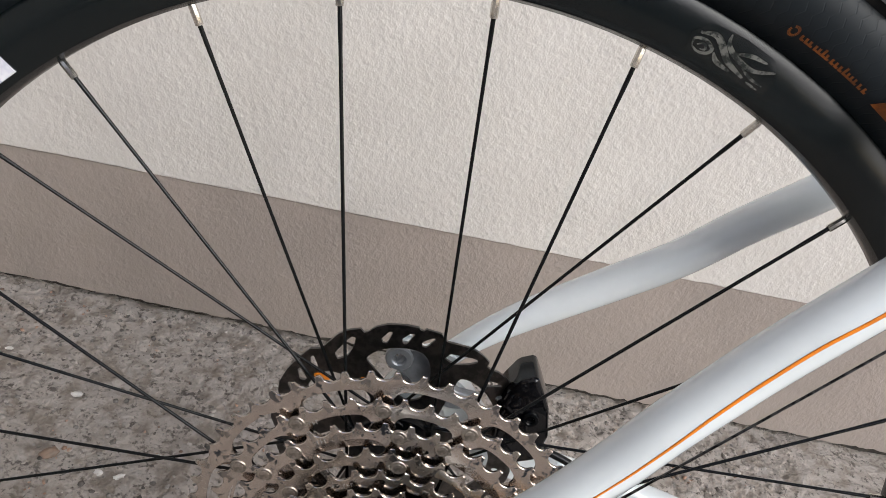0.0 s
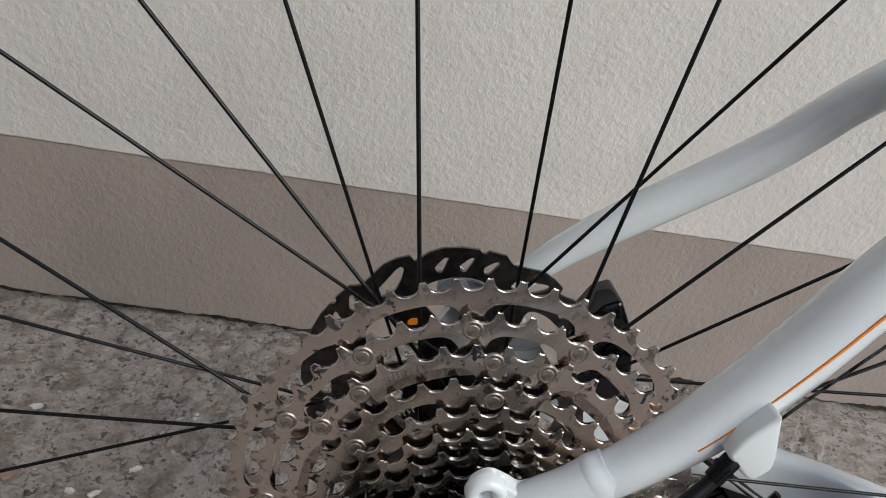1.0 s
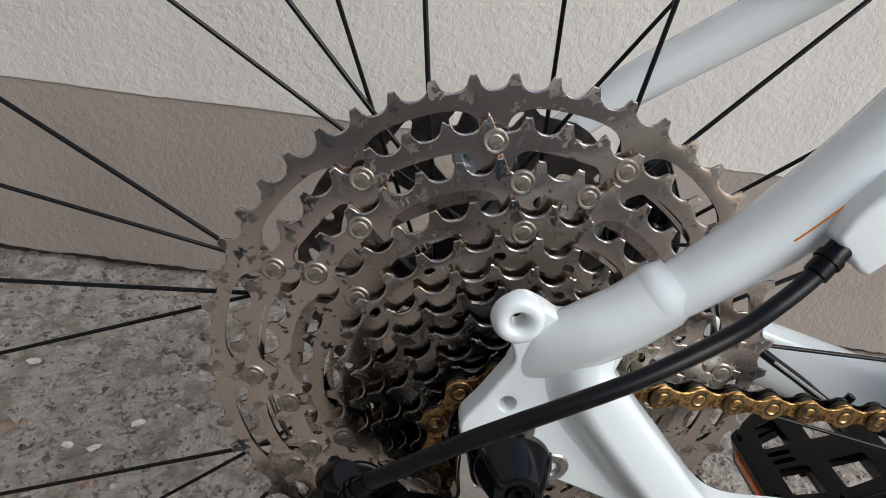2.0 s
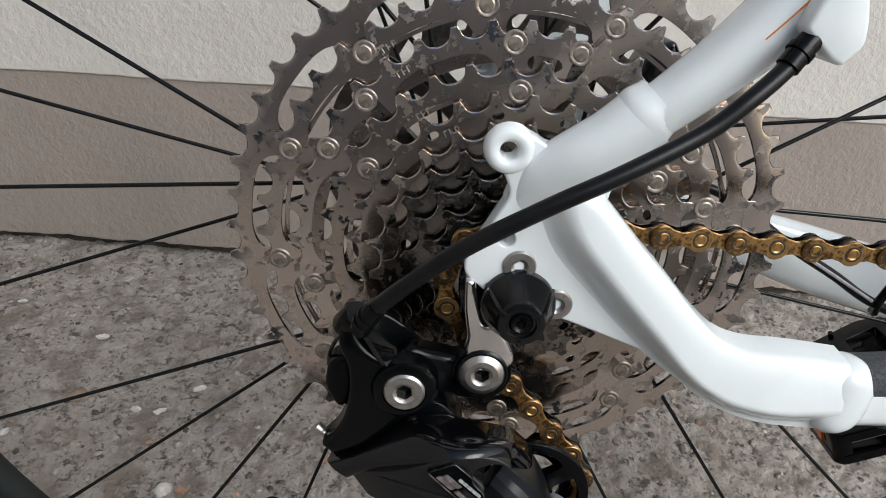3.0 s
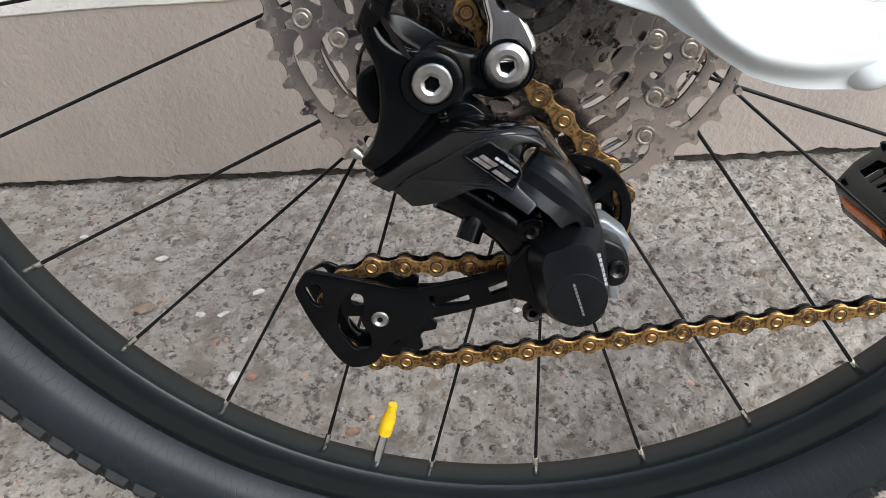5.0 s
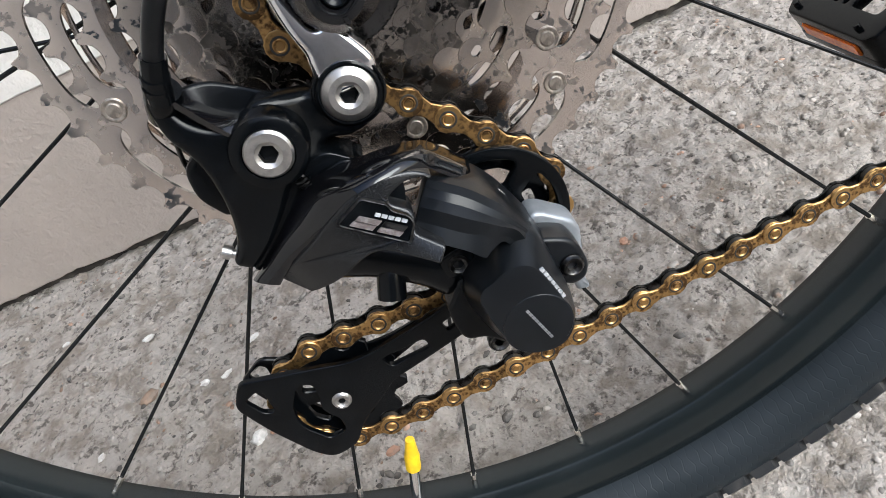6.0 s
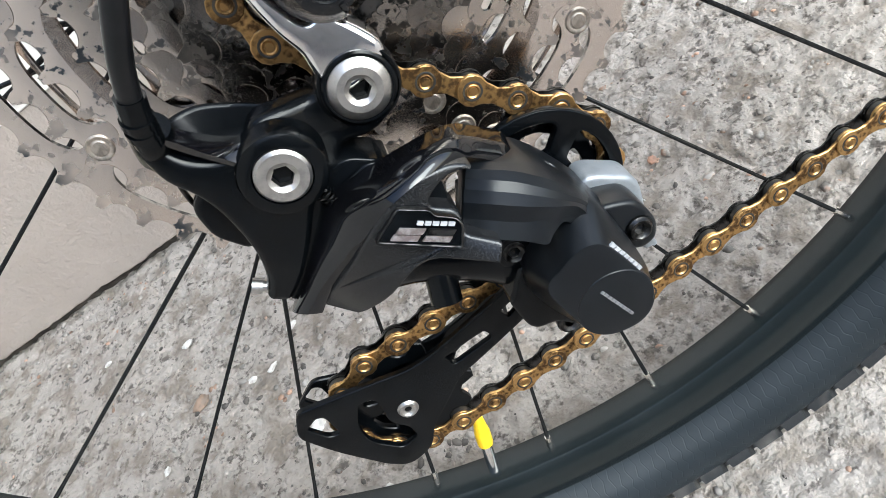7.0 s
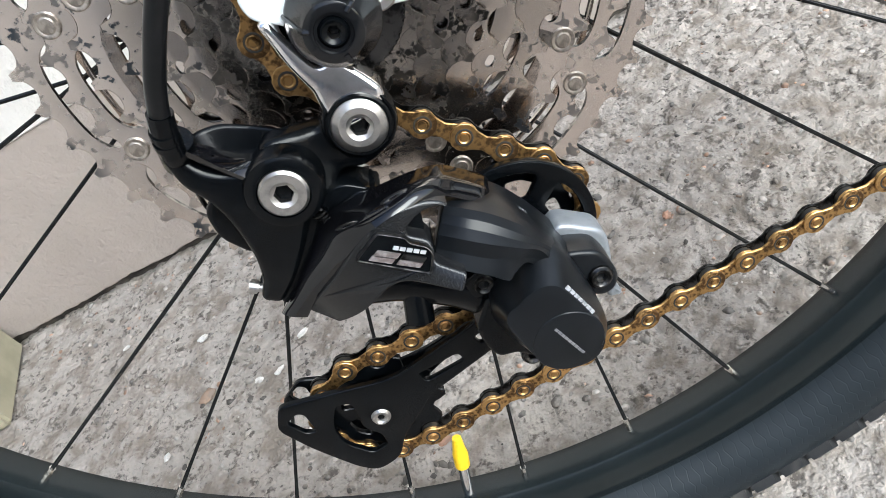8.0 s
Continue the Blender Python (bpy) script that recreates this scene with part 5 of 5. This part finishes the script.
    for u, w0, w1, mat, slant in ((2.6, 0.9, 2.2, REDMARK, 0.8), (3.8, 2.5, 3.8, REDMARK, 0.8), (10.2, 2.5, 3.8, OILY, 0.8), (9.4, 0.9, 2.2, REDMARK, 0.8)):
        mark(u, u + 5.6, w0, w1, mat, slant)

    # outer knuckle cover: a top strip, a bright shoulder and a hollowed face
    rows = [spline(r, 4) for r in (
        [(3.3, -84, -49.9), (8.5, -84, -52.9), (13.6, -83.5, -55.4), (17.2, -83.5, -60.1), (20.2, -83, -66.0), (23.5, -82, -74.3), (27.4, -80, -86.9), (28.2, -79, -95.0)],
        [(2.8, -90, -47.8), (7.7, -91.5, -50.3), (11.8, -92, -53.6), (15.4, -92, -57.9), (18.6, -91.5, -62.9), (22.0, -90, -70.5), (25.2, -88, -79.9), (25.9, -86.5, -88.4)],
        [(1.0, -94, -48.3), (5.8, -97, -50.8), (9.9, -98, -54.0), (13.2, -98.5, -57.6), (16.0, -98.5, -61.3), (19.3, -97.5, -66.6), (22.1, -95.5, -73.3), (23.7, -93, -82.2)],
        [(-2.3, -98, -51.2), (2.7, -101.5, -53.4), (6.6, -102.5, -56.3), (9.6, -103, -58.6), (12.3, -103, -60.8), (15.0, -102, -63.7), (19.0, -100, -68.5), (20.8, -97, -77.6)],
        [(-4.6, -98.4, -54.5), (0.3, -101.3, -56.9), (4.1, -102.3, -59.8), (7.3, -102.8, -62.1), (9.7, -103, -63.2), (12.2, -102.6, -65.7), (16.2, -100, -69.3), (18.6, -97, -76.9)],
        [(-7.0, -100, -58.0), (-2.0, -103, -60.3), (1.6, -104, -63.0), (4.7, -104.5, -65.6), (8.2, -104.5, -69.6), (10.3, -103, -69.3), (14.3, -101, -69.1), (16.5, -97, -76.3)])]
    T, A, K, C, D, E = rows
    cols = []
    for i in range(len(T)):
        t, a, k, c, d, e = T[i], A[i], K[i], C[i], D[i], E[i]
        cols.append([t + Vector((0, 7, 0)), t + Vector((0, 0.5, 0)), t.lerp(a, 0.05), t.lerp(a, 0.5) + Vector((0.2, -0.3, 0.3)), t.lerp(a, 0.97), a.lerp(k, 0.03), a.lerp(k, 0.5) + Vector((0.2, -0.5, 0.4)),
                     a.lerp(k, 0.97), k.lerp(c, 0.04), k.lerp(c, 0.5) + Vector((0, 0.5, -0.2)), c, d.lerp(c, 0.1), d, d.lerp(e, 0.08), d.lerp(e, 0.55), d.lerp(e, 0.95), e + Vector((0, 0.7, -0.2)), e + Vector((0.4, 14, 0.4))])
    lead = [q + Vector((1.2, 8, 0.6)) for q in cols[0]]
    soft = [q + Vector((-0.35, 0.9, -0.1)) for q in cols[0]]
    bm = bmesh.new()
    made = loft(bm, [lead, soft] + cols[0:])
    bm.faces.new(made[-1])
    part("knuckle_cover", bm, SATIN, body, "satin black outer knuckle cover", 15)
    # small switch mark on the cover's top strip
    face = bpy.data.curves.new("switch_mark", "FONT")
    face.body, face.size, face.align_x, face.align_y = "ON", 0.0019, "CENTER", "CENTER"
    holder = bpy.data.objects.new("switch_mark", face)
    sign = new("switch_mark", bpy.data.meshes.new_from_object(holder))
    bpy.data.objects.remove(holder)
    sign.data.materials.append(MARK)
    sign.parent = body
    mid = 15
    across = (T[mid + 1] - T[mid - 1]).normalized()
    up = T[mid] - A[mid]
    up = (up - across * up.dot(across)).normalized()
    out = across.cross(up)
    if out.y > 0:
        out = -out
        across = up.cross(out)
    place = (T[mid] * 0.55 + A[mid] * 0.45) * 0.001 + out * 0.0006
    sign.matrix_basis = Matrix((across, up, out)).transposed().to_4x4()
    sign.matrix_basis.translation = place
    # clutch housing: a broad chamfer round a flat face
    base = closed_spline([(7.7, -75.8), (11.4, -72.8), (14.8, -71.0), (18.3, -70.4), (21.7, -71.8), (23.9, -75.3), (25.4, -82.9), (26.6, -92.4), (27.0, -100), (26.2, -106), (24.1, -109.6), (20.7, -112), (16.1, -112.6), (10.4, -111),
                          (6.4, -108.2), (3.2, -104), (0.6, -97.4), (-0.9, -91.6), (-1.8, -85.6), (0.2, -80.0), (3.4, -77.4)], 3)
    flat = closed_spline([(7.5, -76.6), (10.3, -75.3), (12.8, -74.7), (15.5, -74.7), (17.8, -75.7), (19.6, -77.9), (21.3, -82.6), (22.9, -88.3), (24.1, -93.9), (24.2, -98.6), (23.2, -102), (20.3, -105.1), (16.2, -106.3), (11.1, -105.2),
                          (7.7, -102.4), (5.0, -97.7), (3.3, -90.0), (2.4, -84.2), (2.3, -80.6), (3.6, -78.2), (5.4, -77.2)], 3)
    m = Vector((13, -91))
    ring = lambda o, y, k=1.0: [(m.x + (p.x - m.x) * k, y, m.y + (p.y - m.y) * k) for p in o]
    between = lambda g: [p.lerp(q, g) for p, q in zip(base, flat)]
    bm = bmesh.new()
    made = loft(bm, [ring(base, -80), ring(base, -94.6), ring(between(0.04), -95.8), ring(between(0.12), -96.8), ring(between(0.5), -100.8), ring(between(0.88), -104.6), ring(between(0.96), -105.5), ring(flat, -106.1, 0.995), ring(flat, -106.3, 0.96)], True)
    bm.faces.new(made[-1])
    clutch = part("clutch_housing", bm, SATIN, body, "satin black clutch housing with plain pale marks", 28)
    bm = bmesh.new()
    lathe(bm, [(10.1, -101), (10.1, -106.4), (9.9, -106.65), (9.4, -106.75), (0, -106.8)], 14.6, -95.4, 48)
    part("clutch_cap", bm, SATIN, clutch, "round black clutch cap", 30)

    def print_bar(a, b, wide, count, y, mat=MARK):
        a, b = Vector(a), Vector(b)
        run = (b - a).normalized()
        nrm = Vector((-run.y, run.x))
        length = (b - a).length
        for k in range(count):
            b2 = bmesh.new()
            pts = [a + run * u + nrm * w for u, w in ((length * k / count, -wide / 2), (length * (k + 0.74) / count, -wide / 2), (length * (k + 0.74) / count, wide / 2), (length * k / count, wide / 2))]
            plate(b2, [(g.x, g.y) for g in pts], y, y + 0.6)
            part("print_mark", b2, mat, clutch)
    print_bar((20.6, -78.6), (24.0, -91.0), 1.3, 7, -105.7)
    print_bar((12.9, -89.0), (16.9, -101.6), 0.8, 9, -107.0, GREYMARK)
    # bolts on the knuckle
    for x, z, y, r in ((0.2, -76.8, -92, 3.0), (30.5, -92.4, -92.4, 3.6), (1.6, -112.4, -88, 3.6)):
        hex_bolt("knuckle_bolt", x, z, y, r, body, 1.6, OILY, 4, "small dark bolt")
    bm = bmesh.new()
    plate(bm, rounded([(24, -80), (28, -81.6), (32.8, -84.2), (34.8, -89), (35.6, -95), (33.6, -99.4), (29.6, -100.4), (24, -97)], 3), -90.6, -80, (), 1.6)
    part("knuckle_lug", bm, SATIN, body, "", 45)
    bm = bmesh.new()
    plate(bm, rounded([(-5, -73), (3, -71), (6, -76), (3, -82), (-4.5, -81)], 3), -91, -78, (), 1.0)
    part("bolt_lug", bm, BLACK, body, "", 45)
    bm = bmesh.new()
    plate(bm, rounded([(-1, -80), (-5.8, -86.4), (-8.2, -89), (-8.4, -94.6), (-7.7, -100.4), (-6.0, -102.8), (-1, -104), (4, -110), (10, -108), (8, -86)], [2, 2, 2, 2, 2, 2, 2, 3, 3, 2], 4), -93, -74, (), 1.4)
    part("cage_pivot", bm, BLACK, body, "", 45)
    # grey clutch lever behind
    bm = bmesh.new()
    plate(bm, rounded([(22, -80), (25.4, -77.2), (28.6, -78.4), (36.4, -84.8), (37.8, -88.5), (36.6, -96), (34.0, -104), (35.2, -111.6), (31, -111), (29, -100), (25, -90)], [2, 2, 3, 3, 3, 3, 3, 1, 1, 3, 3], 4), -80.6, -71, (), 1.6)
    part("clutch_lever", bm, SILVERP, body, "grey clutch lever", 45)
    # lower knuckle with barrel behind the cover
    bm = bmesh.new()
    tube(bm, [(-30, -80, -63), (-20, -80, -68), (-8, -82, -76), (-2, -82, -83)], 8.6, 24, 5)
    tube(bm, [(-18.6, -84, -73), (-19.2, -85, -74.5), (-21.6, -87.5, -80.5), (-21.8, -87.7, -81.0)], 4.3, 20, 3)
    part("lower_knuckle", bm, BLACK, body, "black lower knuckle", 45)

    # cage plates and pulleys
    cage = rounded([(-84.2, -99.9), (-87, -103.4), (-90.4, -108.9), (-85.4, -123.2), (-76.6, -140.6), (-71.3, -146.4), (-61, -144.6), (-55.6, -136.4), (-43, -127.4), (-38, -123.2), (-26.7, -120.6), (-3.5, -114.6), (2, -112), (-1, -99.2), (-13.7, -103.4), (-33.3, -107.6), (-46.5, -109.5), (-62.9, -104.9)],
                   [3, 4, 5, 8, 6, 5, 6, 8, 4, 5, 8, 3, 3, 2, 6, 10, 10, 6], 5)
    h1 = rounded([(-86.2, -107.8), (-83.0, -115.2), (-79.4, -116.6), (-79.0, -107.4), (-81, -105.6)], 1.6, 3)
    h2 = rounded([(-68, -110), (-73.8, -118), (-75, -127), (-68.4, -137), (-62.0, -136.4), (-61.4, -130.4), (-65.4, -124), (-63.5, -117), (-63.2, -111.5)], [2, 4, 4, 2, 2, 2, 3, 3, 2], 4)
    h3 = rounded([(-38, -112.6), (-36, -117.2), (-21.2, -115.8), (-22.0, -111.6)], 1.6, 3)
    h4 = rounded([(-14.5, -108.6), (-13.4, -112.4), (-6.4, -109.6), (-6.6, -106.4)], 1.2, 3)
    bm = bmesh.new()
    plate(bm, cage, -72.3, -70.2, [h1, h2, h3, h4], 0.6)
    cg = part("cage_plate", bm, BLACK, body, "black outer cage plate with cut-outs", 30)
    bm = bmesh.new()
    slim = rounded([(-79.5, -103), (-84.4, -106), (-90.4, -109.5), (-85.4, -123.2), (-76.6, -140.6), (-71.3, -146.4), (-61, -144.6), (-55.6, -136.4), (-42.2, -128), (-12.7, -117), (0, -112), (2, -106), (-10, -109), (-30.3, -115), (-46.8, -115), (-66, -110)],
                   [3, 4, 5, 8, 6, 5, 6, 8, 10, 10, 3, 3, 6, 10, 10, 6], 5)
    plate(bm, slim, -58.6, -57, [h1, h2], 0.4)
    part("inner_cage_plate", bm, BLACK, body, "black inner cage plate", 30)
    bm = bmesh.new()
    ring = circle(GUIDE[0], GUIDE[1], 24.2, 48)
    wins = []
    for k in range(5):
        a0 = radians(50 + 72 * k)
        pts = [(GUIDE[0] + r * math.cos(a0 + radians(t)), GUIDE[1] + r * math.sin(a0 + radians(t))) for r, t in ((11.4, 6), (20, 1), (20.4, 14), (20.4, 27), (20.4, 40), (20, 53), (11.4, 48), (11, 34), (11, 20))]
        wins.append(rounded(pts, 2.2, 3))
    plate(bm, ring, -70.6, -68.0, wins, 0.7)
    part("guide_pulley_plate", bm, BLACK, cg, "round black pulley guard", 30)

    def pulley(centre, y, name):
        bm = bmesh.new()
        outline = []
        for k in range(11):
            for f, r in ((0.0, 18.4), (0.16, 18.9), (0.27, 20.8), (0.40, 22.9), (0.60, 22.9), (0.73, 20.8), (0.84, 18.9)):
                a = 2 * math.pi * (k + f) / 11
                outline.append((centre[0] + r * math.cos(a), centre[1] + r * math.sin(a)))
        hs = []
        for k in range(5):
            a0 = radians(40 + 72 * k)
            pts = [(centre[0] + r * math.cos(a0 + radians(t)), centre[1] + r * math.sin(a0 + radians(t))) for r, t in ((8.5, 0), (14.5, -2), (15, 20), (14.5, 42), (8.5, 38))]
            hs.append(rounded(pts, 1.8, 3))
        plate(bm, outline, y - 1.1, y + 1.1, hs, 0.4)
        lathe(bm, [(6.5, y - 4), (6.5, y + 4), (2, y + 4), (2, y - 4), (6.5, y - 4)], centre[0], centre[1], 24)
        part(name, bm, BLACK, cg, "black toothed pulley", 30)
    pulley(GUIDE, -63.3, "guide_pulley")
    pulley(TENSION, -65.0, "tension_pulley")
    hex_bolt("pulley_bolt", -57.3, -122.6, -73.4, 3.5, cg, 1.3, BOLT, 4, "small steel pulley bolt")


def pedal():
    """The platform pedal on the far side: an open black cage of two tiers, its corners cut off, with an amber reflector let into its rear edge."""
    out = rounded([(0, 3), (0, 80), (24, 98), (72, 112), (96, 108), (96, 14), (80, -2), (5, -2)], [3, 3, 4, 4, 3, 3, 4, 2], 3)
    holes = [rounded(q, 2.5, 3) for q in ([(17, 12), (38, 8), (38, 35), (17, 36)], [(17, 58), (38, 58), (36, 86), (20, 82)], [(52, 35), (52, 8), (78, 12), (78, 35)], [(52, 58), (80, 58), (80, 98), (54, 92)])]
    holes += [rounded(q, 2.0, 3) for q in ([(17, 41), (33, 41), (33, 45), (17, 45)], [(17, 49), (33, 49), (33, 53), (17, 53)])]
    bm = bmesh.new()
    plate(bm, out, 0, 8, holes, 1.6)
    plate(bm, out, 18, 26, [rounded([(13, 8), (13, 78), (28, 89), (70, 101), (84, 99), (84, 18), (74, 8)], 3, 3)], 1.6)
    plate(bm, rounded([(0.4, 3), (0.4, 79), (10, 86.6), (13, 82), (9, 76), (9, 6), (12, -1.6), (4, -1.6)], 1.5, 2), 7, 19)
    for q in ([(70, 100), (84, 98), (92, 106), (74, 110)], [(80, 16), (74, 8), (77, -1.6), (91, 13)], [(36, 42), (56, 42), (56, 52), (36, 52)]):
        plate(bm, rounded(q, 1.5, 2), 7, 19)
    for u, w in ((6, 14), (6, 76), (45, 1), (48, 101), (90, 24), (90, 80)):
        lathe(bm, [(0, -3.5), (1.8, -3.5), (2.1, -3), (2.1, 1)], u, w, 10)
    ob = part("pedal", bm, BLACK, bicycle, "black platform pedal behind the wheel", 35)
    ob.matrix_basis = Matrix.Translation(v(254, 110, -176.5)) @ pose(0, 0, 0, 0, -25, 0) @ pose(0, 0, 0, -90, 0, 0)
    bm = bmesh.new()
    for p in bmesh.ops.create_cube(bm, size=1)["verts"]:
        p.co = v(0.4 + p.co.x * 3.2, 13 + p.co.y * 9.5, 42 + p.co.z * 56)
    bmesh.ops.bevel(bm, geom=bm.edges[:], offset=0.0008, segments=2, affect="EDGES")
    part("reflector", bm, REFLECTOR, ob, "amber reflector strip")
    bm = bmesh.new()
    tube(bm, [(46, 13, -34), (46, 13, -12), (46, 13, 90)], 7.5, 18, 3)
    part("pedal_axle", bm, BLACK, ob, "")


rear_wheel()
cassette()
bike_frame()
cable()
derailleur()
chain()
pedal()
